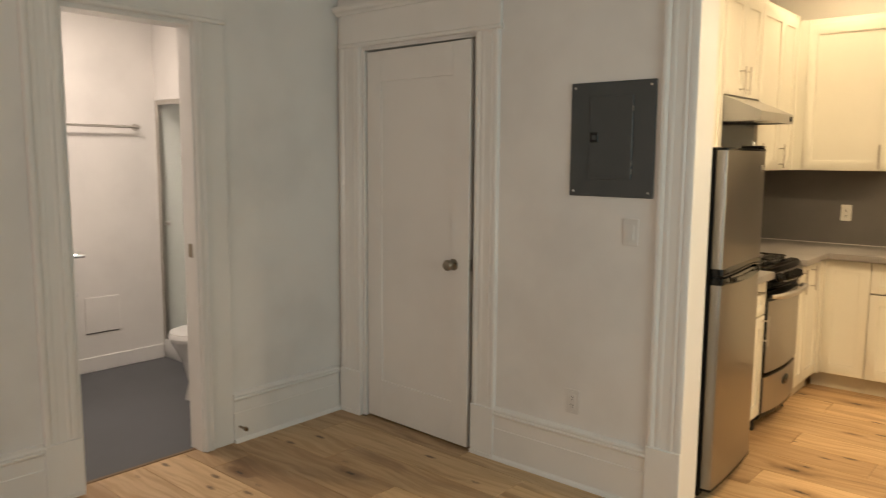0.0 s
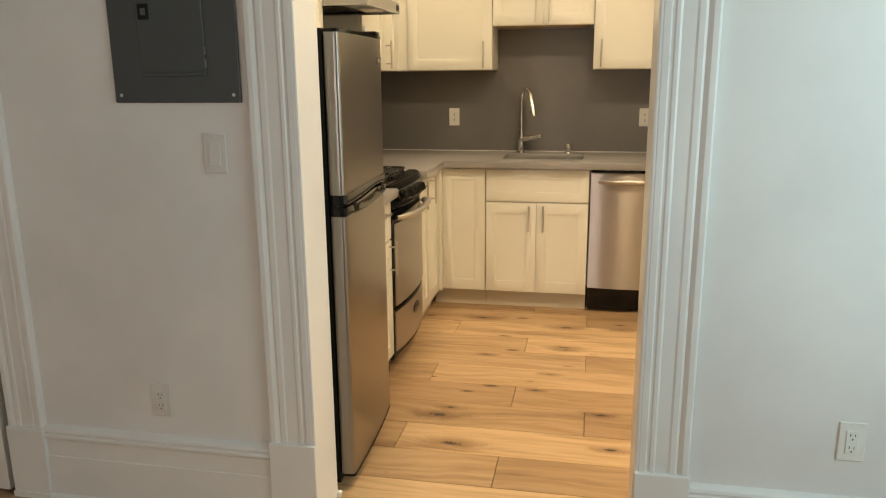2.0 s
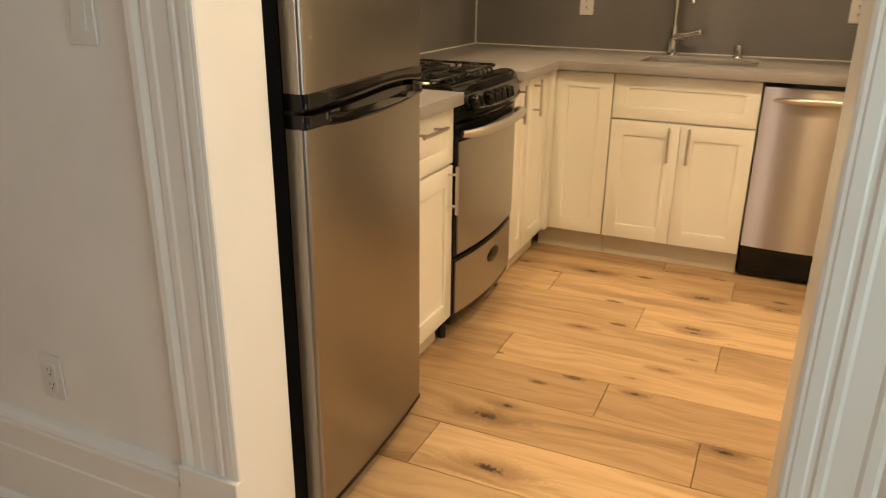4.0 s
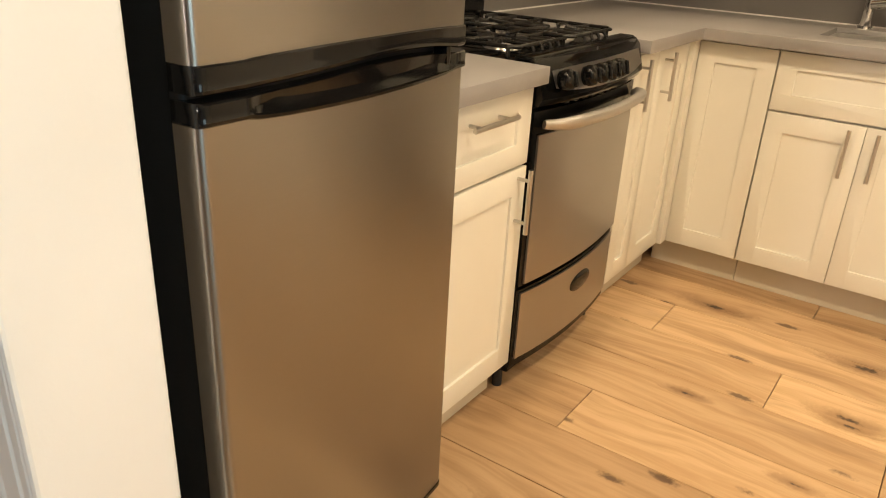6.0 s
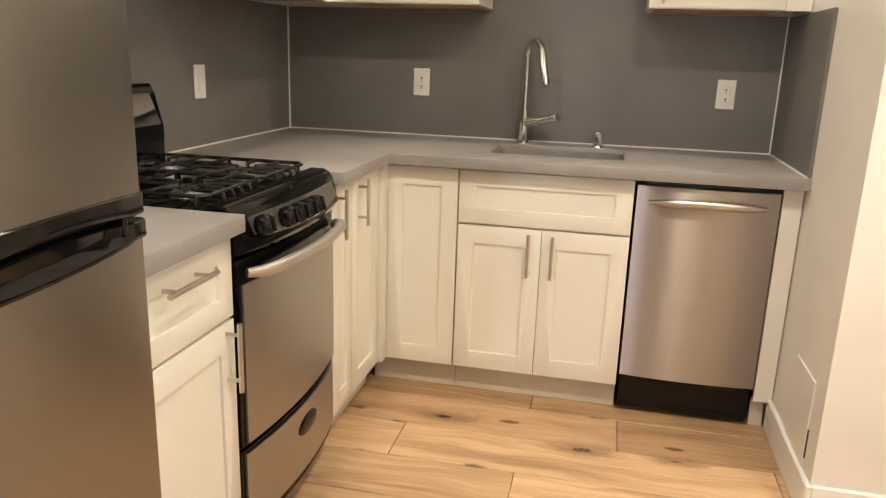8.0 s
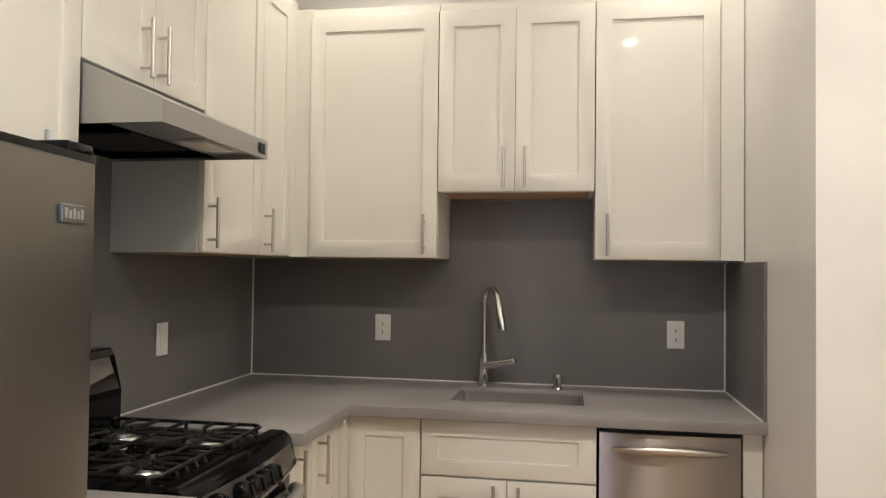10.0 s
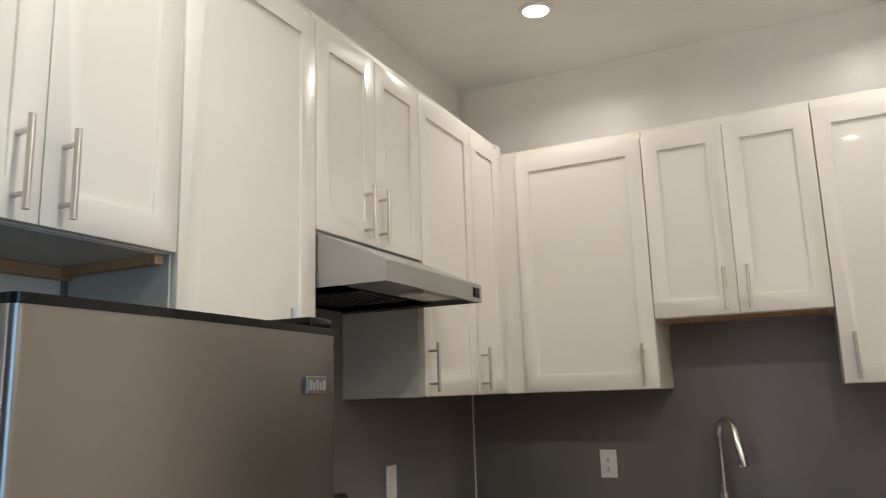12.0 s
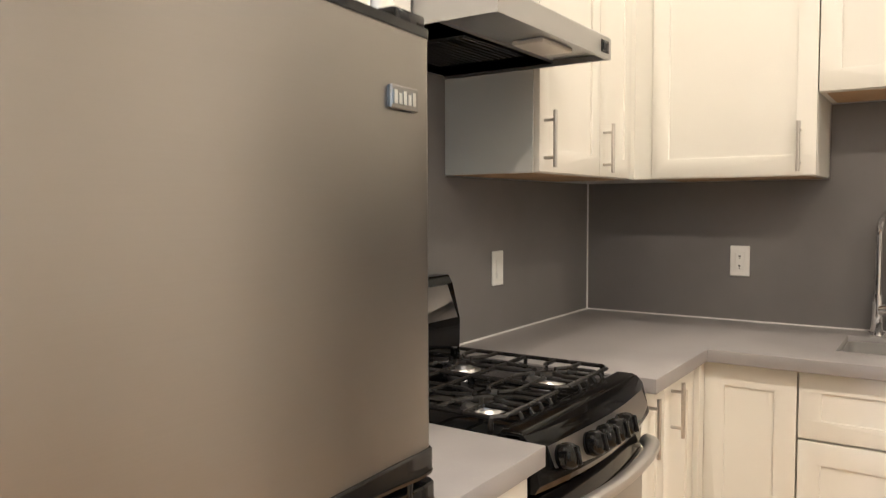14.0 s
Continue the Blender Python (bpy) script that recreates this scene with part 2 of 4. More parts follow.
BLENS = glow("bath light lens", (1.0, 0.8, 0.6), 8.0)


# ---- mesh helpers ----
FACING = {"east": ((0, 1, 0), (0, 0, 1), (1, 0, 0)), "south": ((1, 0, 0), (0, 0, 1), (0, -1, 0)), "west": ((0, -1, 0), (0, 0, 1), (-1, 0, 0)), "up": ((1, 0, 0), (0, 1, 0), (0, 0, 1))}


def facing(x, y, z, side):
    """Local axes: u to the right along the face, v up, w out of the face."""
    m = Matrix([list(axis) for axis in FACING[side]]).transposed().to_4x4()
    m.translation = (x, y, z)
    return m


def thing(name, m, label, category, group=""):
    ob = new(name)
    ob.matrix_basis = m
    ob.empty_display_size = 0.05
    return tagged(ob, label, category, group)


def finish(bm, name, mat, smooth=True):
    bmesh.ops.recalc_face_normals(bm, faces=bm.faces)
    me = bpy.data.meshes.new(name)
    bm.to_mesh(me)
    bm.free()
    me.materials.append(mat)
    if smooth:
        me.polygons.foreach_set("use_smooth", [True] * len(me.polygons))
        me.set_sharp_from_angle(angle=radians(32))
    return me


def part(name, bm, mat, parent, label="", smooth=True):
    ob = new(name, finish(bm, name, mat, smooth))
    ob.parent = parent
    if label:
        tagged(ob, label)
    return ob


def single(name, bm, mat, label, category="", kind="", group="", m=None, smooth=True):
    ob = new(name, finish(bm, name, mat, smooth))
    if m is not None:
        ob.matrix_basis = m
    return tagged(ob, label, category, group, kind)


def box(bm, u0, u1, v0, v1, w0, w1, bev=0.0, seg=1):
    made = bmesh.ops.create_cube(bm, size=1.0, matrix=Matrix.LocRotScale(((u0 + u1) / 2, (v0 + v1) / 2, (w0 + w1) / 2), None, (abs(u1 - u0), abs(v1 - v0), abs(w1 - w0))))
    if bev:
        edges = list({e for v in made["verts"] for e in v.link_edges})
        bmesh.ops.bevel(bm, geom=edges, offset=bev, segments=seg, affect="EDGES", profile=0.5, clamp_overlap=True)
    return bm


def boxes(*rows):
    bm = bmesh.new()
    for row in rows:
        box(bm, *row)
    return bm


def rod(bm, a, b, r, r2=None, seg=16):
    a, b = Vector(a), Vector(b)
    turn = (b - a).to_track_quat("Z", "Y").to_matrix().to_4x4()
    bmesh.ops.create_cone(bm, cap_ends=True, segments=seg, radius1=r, radius2=r if r2 is None else r2, depth=(b - a).length, matrix=Matrix.Translation((a + b) / 2) @ turn)
    return bm


def tube(bm, points, r, seg=12, flat=1.0):
    """A rod swept along a line of points; r is a number or one for each point."""
    pts = [Vector(p) for p in points]
    radii = r if isinstance(r, (list, tuple)) else [r] * len(pts)
    rings, side = [], None
    for i, p in enumerate(pts):
        ahead = (pts[min(i + 1, len(pts) - 1)] - pts[max(i - 1, 0)]).normalized()
        if side is None:
            side = ahead.orthogonal().normalized()
        side = (side - ahead * side.dot(ahead)).normalized()
        other = ahead.cross(side)
        rings.append([bm.verts.new(p + (side * math.cos(k * math.tau / seg) + other * math.sin(k * math.tau / seg) * flat) * radii[i]) for k in range(seg)])
    for a, b in zip(rings, rings[1:]):
        for k in range(seg):
            bm.faces.new((a[k], a[(k + 1) % seg], b[(k + 1) % seg], b[k]))
    bm.faces.new(rings[0])
    bm.faces.new(rings[-1])
    return bm


def prism(bm, pts, s0, s1, along):
    """A section swept straight along one local axis (0, 1, 2); the section's pairs lie on the other two axes in order."""
    rest = [i for i in range(3) if i != along]

    def place(p, s):
        c = [0, 0, 0]
        c[along], c[rest[0]], c[rest[1]] = s, p[0], p[1]
        return bm.verts.new(c)
    a, b = [place(p, s0) for p in pts], [place(p, s1) for p in pts]
    n = len(pts)
    for k in range(n):
        bm.faces.new((a[k], a[(k + 1) % n], b[(k + 1) % n], b[k]))
    bm.faces.new(a)
    bm.faces.new(b)
    return bm


def sheet_with_holes(us, vs, keep, w0, w1, bev=0.0):
    """A thick sheet on a grid of lines; keep(i, j) says which cells are solid."""
    bm = bmesh.new()
    grid = [[bm.verts.new((u, v, w0)) for v in vs] for u in us]
    for i in range(len(us) - 1):
        for j in range(len(vs) - 1):
            if keep(i, j):
                bm.faces.new((grid[i][j], grid[i + 1][j], grid[i + 1][j + 1], grid[i][j + 1]))
    bmesh.ops.delete(bm, geom=[v for v in bm.verts if not v.link_faces], context="VERTS")
    grown = bmesh.ops.extrude_face_region(bm, geom=bm.faces[:])
    bmesh.ops.translate(bm, vec=(0, 0, w1 - w0), verts=[g for g in grown["geom"] if isinstance(g, bmesh.types.BMVert)])
    bmesh.ops.recalc_face_normals(bm, faces=bm.faces)
    bmesh.ops.dissolve_limit(bm, angle_limit=0.01, verts=bm.verts, edges=bm.edges)
    if bev:
        sharp = [e for e in bm.edges if len(e.link_faces) == 2 and e.calc_face_angle(0) > 1.0]
        bmesh.ops.bevel(bm, geom=sharp, offset=bev, segments=2, affect="EDGES", profile=0.5, clamp_overlap=True)
    return bm


# ---- structure ----
W, WB = 3.366, 3.530            # doorway wall: living side, kitchen side
LX = -3.05                      # wall with the bathroom opening
KX, KY, KR = -1.633, 6.35, 0.44  # kitchen: west, north and east faces


def structure(name, bm, mat, label, m=None):
    return single(name, bm, mat, label, "", "structure", "", m, False)


def wall_y(name, y0, y1, xs, zs, keep, mat, label):
    m = facing(0, y0, 0, "south")
    return structure(name, sheet_with_holes(xs, zs, keep, 0.0, -(y1 - y0)), mat, label, m)


def wall_x(name, x0, x1, ys, zs, keep, mat, label):
    m = facing(x1, 0, 0, "east")
    return structure(name, sheet_with_holes(ys, zs, keep, -(x1 - x0), 0.0), mat, label, m)


def solid(i, j):
    return True


DX0, DX1, DTOP = -2.845, -2.030, 2.108   # closet opening
OX0, OX1, OTOP = -0.931, 0.072, 2.42      # kitchen opening
BY0, BY1, BTOP = 1.815, 2.435, 2.145      # bathroom opening
wall_y("wall_north", W, WB, [LX - 0.11, DX0, DX1, OX0, OX1, 2.52], [0, DTOP, OTOP, CEIL], lambda i, j: not ((i == 1 and j == 0) or (i == 3 and j < 2)), WALL, "off-white painted wall with doorway to the kitchen")
wall_x("wall_west", LX - 0.11, LX, [-2.3, BY0, BY1, W - 0.001], [0, BTOP, CEIL], lambda i, j: not (i == 1 and j == 0), WALL, "off-white painted wall with bathroom opening")
wall_y("wall_south", -2.42, -2.3, [LX - 0.11, 2.52], [0, CEIL], solid, WALL, "off-white painted living room wall")
wall_x("wall_east", 1.5, 1.62, [-2.3, 1.65, 3.05, W - 0.001], [0, 0.75, 2.35, CEIL], lambda i, j: not (i == 1 and j == 1), WALL, "off-white painted wall with a window")
wall_x("wall_kitchen_west", KX - 0.12, KX, [WB + 0.001, KY + 0.12], [0, CEIL], solid, KWALL, "cream closing wall added unseen east of the kitchen behind the cabinets")
wall_y("wall_kitchen_north", KY, KY + 0.12, [KX, KR + 1.4], [0, CEIL], solid, KWALL, "cream closing wall added unseen east of the kitchen above cabinets")
structure("wall_kitchen_pier", boxes((KR, KR + 1.4, 5.22, KY, 0, CEIL)), KWALL, "cream painted wall pier beside the dishwasher")
# Unseen wall, added to close the kitchen to the east and bounce light.
wall_x("wall_kitchen_east", 1.7, 1.84, [WB + 0.001, 5.219], [0, CEIL], solid, KWALL, "cream closing wall added unseen east of the kitchen")
structure("ceiling", boxes((LX - 0.11, 2.52, -2.42, KY + 0.12, CEIL, CEIL + 0.1)), CEILING, "smooth white painted ceiling")
structure("wall_closet", sheet_with_holes([LX - 0.1, -3.0, -1.83, -1.76], [WB, 4.15, 4.22], lambda i, j: not (i == 1 and j == 0), 0, 2.6), WALL, "dark closet walls behind the door")
structure("floor", boxes((-5.1, 2.52, -2.42, KY + 0.12, -0.12, -0.018)), THRESH, "dark subfloor under the planks")

# bathroom shell
BX = -4.91
structure("wall_bath_west", boxes((BX - 0.1, BX, 0.9, 4.2, 0, 2.6)), BWALL, "white painted bathroom wall")
structure("wall_bath_south", boxes((BX - 0.1, LX - 0.11, 0.8, 0.9, 0, 2.6)), BWALL, "white painted bathroom wall")
structure("wall_bath_north", boxes((-4.2, LX - 0.111, 3.42, 3.5, 0, 2.6)), BWALL, "white painted bathroom wall behind the toilet")
structure("wall_shower", boxes((BX - 0.1, -4.2, 4.2, 4.3, 0, 2.6)), BWALL, "white shower wall")
structure("wall_shower_side", boxes((-4.2, -4.12, 3.51, 4.2, 0, 2.6)), BWALL, "white shower side wall")
structure("wall_shower_soffit", boxes((BX, -4.2, 3.235, 3.34, 1.905, 2.6, 0.004)), BWALL, "white soffit above the shower glass")
structure("ceiling_bath", boxes((BX - 0.1, LX - 0.11, 0.8, 4.3, 2.6, 2.68)), CEILING, "white bathroom ceiling")
structure("floor_bath", boxes((BX, LX - 0.085, 0.9, 4.2, -0.017, 0.0)), BATHFL, "dark grey bathroom floor")
structure("threshold", boxes((LX - 0.085, LX - 0.062, BY0, BY1, -0.017, 0.004, 0.002)), THRESH, "thin wooden threshold strip at the bathroom")
structure("baseboard_bath", boxes((BX, BX + 0.014, 0.9, 3.235, 0, 0.105, 0.004)), TRIM, "white bathroom baseboard")

# ---- trim ----
CASING = [(0, 0), (0, 0.020), (0.006, 0.026), (0.020, 0.026), (0.027, 0.020), (0.033, 0.014), (0.040, 0.020), (0.054, 0.020), (0.060, 0.016),
          (0.095, 0.016), (0.101, 0.021), (0.110, 0.021), (0.114, 0.016), (0.120, 0.016), (0.124, 0.022), (0.140, 0.022), (0.146, 0.018), (0.150, 0.012), (0.152, 0)]
BASE = [(0, 0), (0, 0.034), (0.008, 0.033), (0.015, 0.029), (0.019, 0.022), (0.021, 0.019), (0.160, 0.019), (0.163, 0.015), (0.222, 0.015), (0.226, 0.020), (0.234, 0.027),
        (0.240, 0.027), (0.243, 0.021), (0.248, 0.021), (0.254, 0.025), (0.262, 0.022), (0.268, 0.012), (0.272, 0.0)]


def casing(name, m, width, z0, z1, flip, label):
    k = width / 0.152
    pts = [((width - u * k) if flip else u * k, w if w == 0 else 0.014 + (w - 0.014) * 0.65) for u, w in CASING]
    bm = prism(bmesh.new(), pts, z0, z1, 1)
    return structure(name, bm, TRIM, label, m)


def plinth(m, u0, u1, top, label="plain white plinth block under the casing"):
    bm = boxes((u0, u1, 0, top, 0, 0.029, 0.003))
    prism(bm, [(u0, 0.029), (u1, 0.029), (u1, 0.034), (u0, 0.034)], 0.0, 0.02, 1)
    return structure("trim_plinth", bm, TRIM, label, m)


def base_run(m, u0, u1):
    return structure("baseboard", prism(bmesh.new(), BASE, u0, u1, 0), TRIM, "tall white moulded baseboard with shoe", m)


def header(m, u0, u1, z0, z1):
    bm = boxes((u0, u1, z0, z1, 0, 0.020, 0.002), (u0 - 0.008, u1 + 0.008, z0 - 0.001, z0 + 0.022, 0, 0.030, 0.006))
    prism(bm, [(z1, 0), (z1, 0.026), (z1 + 0.012, 0.032), (z1 + 0.02, 0.048), (z1 + 0.034, 0.056), (z1 + 0.046, 0.056), (z1 + 0.046, 0)], u0 - 0.03, u1 + 0.03, 0)
    return structure("trim_header", bm, TRIM, "white door header with moulded cap", m)


south = facing(0, W, 0, "south")
casing("trim_closet_right", facing(-2.028, W, 0, "south"), 0.138, 0.262, 2.12, False, "white fluted door casing")
casing("trim_closet_left", facing(-3.022, W, 0, "south"), 0.165, 0.262, 2.12, False, "white fluted door casing")
plinth(south, -2.032, -1.888, 0.262)
plinth(south, -3.03, -2.856, 0.262)
header(south, -3.01, -1.88, 2.12, 2.30)
base_run(south, -1.888, -1.072)
casing("trim_kitchen_left", facing(-1.066, W, 0, "south"), 0.150, 0.288, OTOP + 0.01, False, "white fluted doorway casing")
plinth(south, -1.070, -0.914, 0.288)
casing("trim_kitchen_right", facing(0.058, W, 0, "south"), 0.150, 0.300, OTOP + 0.01, True, "white fluted doorway casing")
plinth(south, 0.056, 0.212, 0.300)
header(south, -1.066, 0.208, OTOP + 0.01, OTOP + 0.16)
base_run(south, 0.212, 1.5)
west = facing(LX, 0, 0, "east")
base_run(west, 2.60, W - 0.035)
base_run(west, -2.3, 1.655)
casing("trim_bath_right", facing(LX, 2.432, 0, "east"), 0.046, 0.0, BTOP + 0.01, True, "narrow white door casing")
casing("trim_bath_left", facing(LX, 1.66, 0, "east"), 0.15, 0.262, BTOP + 0.01, False, "white door casing")
structure("trim_bath_flat", boxes((2.478, 2.60, 0.0, BTOP + 0.01, 0, 0.012, 0.003)), TRIM, "flat white door casing board", west)
plinth(west, 1.655, 1.812, 0.262)
header(west, 1.66, 2.60, BTOP + 0.01, BTOP + 0.17)
# jamb linings
structure("trim_jamb_bath", boxes((LX - 0.112, LX + 0.002, BY1 - 0.014, BY1, 0, BTOP, 0.002), (LX - 0.112, LX + 0.002, BY0, BY0 + 0.014, 0, BTOP, 0.002), (LX - 0.112, LX + 0.002, BY0 + 0.014, BY1 - 0.014, BTOP - 0.014, BTOP, 0.002)), TRIM, "white jamb lining")
structure("trim_jamb_kitchen_left", boxes((OX0, OX0 + 0.016, W - 0.018, WB + 0.004, 0, OTOP, 0.006, 2)), TRIM, "smooth white jamb with rounded edge")
structure("trim_jamb_kitchen_right", boxes((OX1 - 0.016, OX1, W - 0.018, WB + 0.004, 0, OTOP, 0.006, 2)), TRIM, "smooth white jamb with rounded edge")
structure("trim_jamb_kitchen_head", boxes((OX0 + 0.016, OX1 - 0.016, W - 0.018, WB + 0.004, OTOP - 0.016, OTOP, 0.003)), TRIM, "smooth white jamb head")
structure("trim_jamb_foot", boxes((OX0, OX0 + 0.030, WB - 0.012, WB + 0.012, 0, 0.022, 0.006, 2)), TRIM, "white shoe moulding at the jamb's foot")
structure("trim_jamb_closet", boxes((DX0, DX0 + 0.012, W - 0.004, WB, 0, DTOP, 0.002), (DX1 - 0.012, DX1, W - 0.004, WB, 0, DTOP, 0.002), (DX0 + 0.012, DX1 - 0.012, W - 0.004, WB, DTOP - 0.010, DTOP, 0.002)), TRIM, "white closet jamb")
structure("baseboard_kitchen", boxes((KR - 0.016, KR, 5.204, 5.775, 0, 0.118, 0.004), (KR, 1.7, 5.204, 5.22, 0, 0.118, 0.004)), TRIM, "plain white kitchen baseboard")


# ---- window in the living room ----
def window():
    m = facing(1.5, 2.35, 0.75, "west")
    root = tagged(thing("window_1", m, "white framed window letting in daylight", "window"), kind="structure")
    part("window_frame", boxes((-0.70, -0.63, 0, 1.6, -0.08, 0.02, 0.004), (0.63, 0.70, 0, 1.6, -0.08, 0.02, 0.004), (-0.63, 0.63, 1.53, 1.6, -0.08, 0.02, 0.004), (-0.63, 0.63, 0, 0.07, -0.08, 0.02, 0.004), (-0.63, 0.63, 0.77, 0.82, -0.07, 0.01, 0.004)), TRIM, root)
    part("window_sill", boxes((-0.76, 0.76, -0.03, 0.0, -0.05, 0.06, 0.006)), TRIM, root)
    for v0, v1 in ((0.07, 0.77), (0.82, 1.53)):
        ob = part("pane", boxes((-0.63, 0.63, v0, v1, -0.05, -0.045)), PANE, root)
        ob.visible_shadow = False


window()


# ---- closet door ----
def closet_door():
    m = facing(-2.826, W + 0.012, 0, "south") @ Matrix.Rotation(radians(-2.4), 4, "Y")
    root = tagged(thing("door_1", m, "white two-panel closet door standing slightly ajar", "door"), kind="structure")
    wd, top = 0.768, 2.088
    rails = [(0, 0.115, 0.012, top), (wd - 0.115, wd, 0.012, top), (0.115, wd - 0.115, 0.012, 0.235), (0.115, wd - 0.115, top - 0.165, top)]
    bm = bmesh.new()
    for u0, u1, v0, v1 in rails:
        box(bm, u0, u1, v0, v1, -0.035, 0.0, 0.0015)
    part("leaf_frame", bm, DOORP, root)
    part("panel", boxes((0.112, wd - 0.112, 0.232, top - 0.162, -0.028, -0.009)), DOORP, root)
    knob = bmesh.new()
    ku, kv = 0.665, 0.965
    rod(knob, (ku, kv, 0), (ku, kv, 0.006), 0.031, 0.029, 24)
    rod(knob, (ku, kv, 0.006), (ku, kv, 0.03), 0.011, 0.013, 20)
    for a, b, r0, r1 in ((0.028, 0.036, 0.017, 0.027), (0.036, 0.048, 0.027, 0.029), (0.048, 0.058, 0.029, 0.022), (0.058, 0.061, 0.022, 0.010)):
        rod(knob, (ku, kv, a), (ku, kv, b), r0, r1, 24)
    part("door_knob", knob, BRONZE, root, "aged nickel round knob")
    part("latch_plate", boxes((wd - 0.001, wd + 0.003, 0.94, 1.0, -0.028, -0.004, 0.001)), NICKEL, root)
    for v in (0.25, 1.05, 1.83):
        h = bmesh.new()
        rod(h, (-0.006, v, 0.006), (-0.006, v + 0.09, 0.006), 0.006, None, 12)
        rod(h, (-0.006, v + 0.09, 0.006), (-0.006, v + 0.1, 0.006), 0.004, 0.002, 12)
        part("hinge", h, TRIM, root)


closet_door()
single("door_bumper", rod(rod(bmesh.new(), (0, 0, 0), (0, 0, 0.05), 0.006), (0, 0, 0.045), (0, 0, 0.065), 0.011), BRONZE, "small dark door stop screwed to the baseboard", "door stop", m=facing(LX + 0.019, 2.63, 0.085, "east"))
single("strike_plate", boxes((-0.018, 0.018, -0.035, 0.035, 0, 0.003, 0.001)), BRONZE, "nickel strike plate on the bathroom jamb", "strike plate", m=facing(LX - 0.05, BY1 - 0.0145, 1.04, "south"))


# ---- electrics ----
def outlet(m, mat, label, slots=True, group="wall outlets"):
    root = thing("wall_outlet", m, label, "outlet", group)
    part("plate", boxes((-0.035, 0.035, -0.0575, 0.0575, 0, 0.006, 0.0025)), mat, root)
    part("receptacle", boxes((-0.0165, 0.0165, -0.034, 0.034, 0.005, 0.009, 0.0015)), mat, root)
    for v in (-0.018, 0.018):
        bm = boxes((-0.007, -0.005, v - 0.001, v + 0.007, 0.0085, 0.0094), (0.005, 0.007, v - 0.001, v + 0.006, 0.0085, 0.0094)) if slots else boxes((-0.0035, 0.0035, v - 0.003, v + 0.003, 0.0085, 0.0094))
        rod(bm, (0, v - 0.009, 0.0085), (0, v - 0.009, 0.0094), 0.0025, None, 8)
        part("slot", bm, SLOT, root)
    for v in (-0.048, 0.048):
        part("screw", rod(bmesh.new(), (0, v, 0.005), (0, v, 0.0072), 0.003, None, 10), PLATE, root)
    return root


outlet(facing(-1.445, W, 0.395, "south"), PLATEG, "painted-over duplex wall outlet above the baseboard")
outlet(facing(0.626, W, 0.438, "south"), PLATE, "white duplex wall outlet beside the doorway")
BSP = 0.012
outlet(facing(-1.008, KY - BSP, 1.14, "south"), PLATE, "white duplex outlet on the grey backsplash", False)
outlet(facing(0.233, KY - BSP, 1.14, "south"), PLATE, "white duplex outlet on the grey backsplash", False)


def switch(m, mat, label):
    root = thing("light_switch", m, label, "light switch", "light switches")
    part("plate", boxes((-0.036, 0.036, -0.0585, 0.0585, 0, 0.006, 0.0025)), mat, root)
    bm = prism(bmesh.new(), [(-0.033, 0.005), (0.033, 0.005), (0.033, 0.008), (0.0, 0.0095), (-0.033, 0.013)], -0.0165, 0.0165, 0)
    part("rocker", bm, mat, root)
    for v in (-0.048, 0.048):
        part("screw", rod(bmesh.new(), (0, v, 0.005), (0, v, 0.0072), 0.003, None, 10), mat, root)


def breaker_panel():
    root = thing("breaker_panel", facing(-1.492, W, 1.347, "south"), "dark grey steel electrical breaker panel on the wall", "breaker panel")
    part("cover", boxes((0, 0.402, 0, 0.493, 0, 0.009, 0.003)), PANELG, root)
    part("panel_door", boxes((0.098, 0.302, 0.075, 0.432, 0.009, 0.0145, 0.002), (0.104, 0.296, 0.085, 0.088, 0.0145, 0.0165, 0.0008)), PANELG, root)
    latch = part("latch", boxes((0.104, 0.142, 0.235, 0.278, 0.0145, 0.018, 0.002)), BLACKPL, root)
    part("latch_slide", boxes((0.115, 0.131, 0.246, 0.266, 0.018, 0.021, 0.001)), PANELG, latch)
    for v in (0.10, 0.135, 0.365):
        part("hinge", rod(bmesh.new(), (0.303, v, 0.013), (0.303, v + 0.022, 0.013), 0.0025, None, 8), DARKST, root)
    for u in (0.022, 0.38):
        for v in (0.022, 0.471):
            part("screw", rod(bmesh.new(), (u, v, 0.008), (u, v, 0.0115), 0.006, 0.004, 12), SCREW, root)


switch(facing(-1.186, W, 1.20, "south"), PLATEG, "white rocker light switch below the breaker panel")
switch(facing(KX + BSP, 5.577, 1.14, "east"), PLATE, "bright white rocker switch on the backsplash beside the stove")
breaker_panel()


def downlight(x, y):
    root = thing("recessed_downlight", facing(x, y, CEIL, "up"), "white recessed ceiling downlight, lit warm", "ceiling light", "kitchen downlights")
    bm = bmesh.new()
    ring = [(0.047, -0.001), (0.052, -0.009), (0.066, -0.007), (0.070, -0.001)]
    rows = [[bm.verts.new((r * math.cos(k * math.tau / 32), r * math.sin(k * math.tau / 32), z)) for k in range(32)] for r, z in ring]
    for a, b in zip(rows, rows[1:]):
        for k in range(32):
            bm.faces.new((a[k], a[(k + 1) % 32], b[(k + 1) % 32], b[k]))
    part("trim_ring", bm, TRIM, root)
    part("lens", rod(bmesh.new(), (0, 0, -0.005), (0, 0, -0.001), 0.047, None, 32), LENS, root)


# Includes a fixture for the added east fill.
for lx, ly, watts, beam in DOWNLIGHTS:
    downlight(lx, ly)


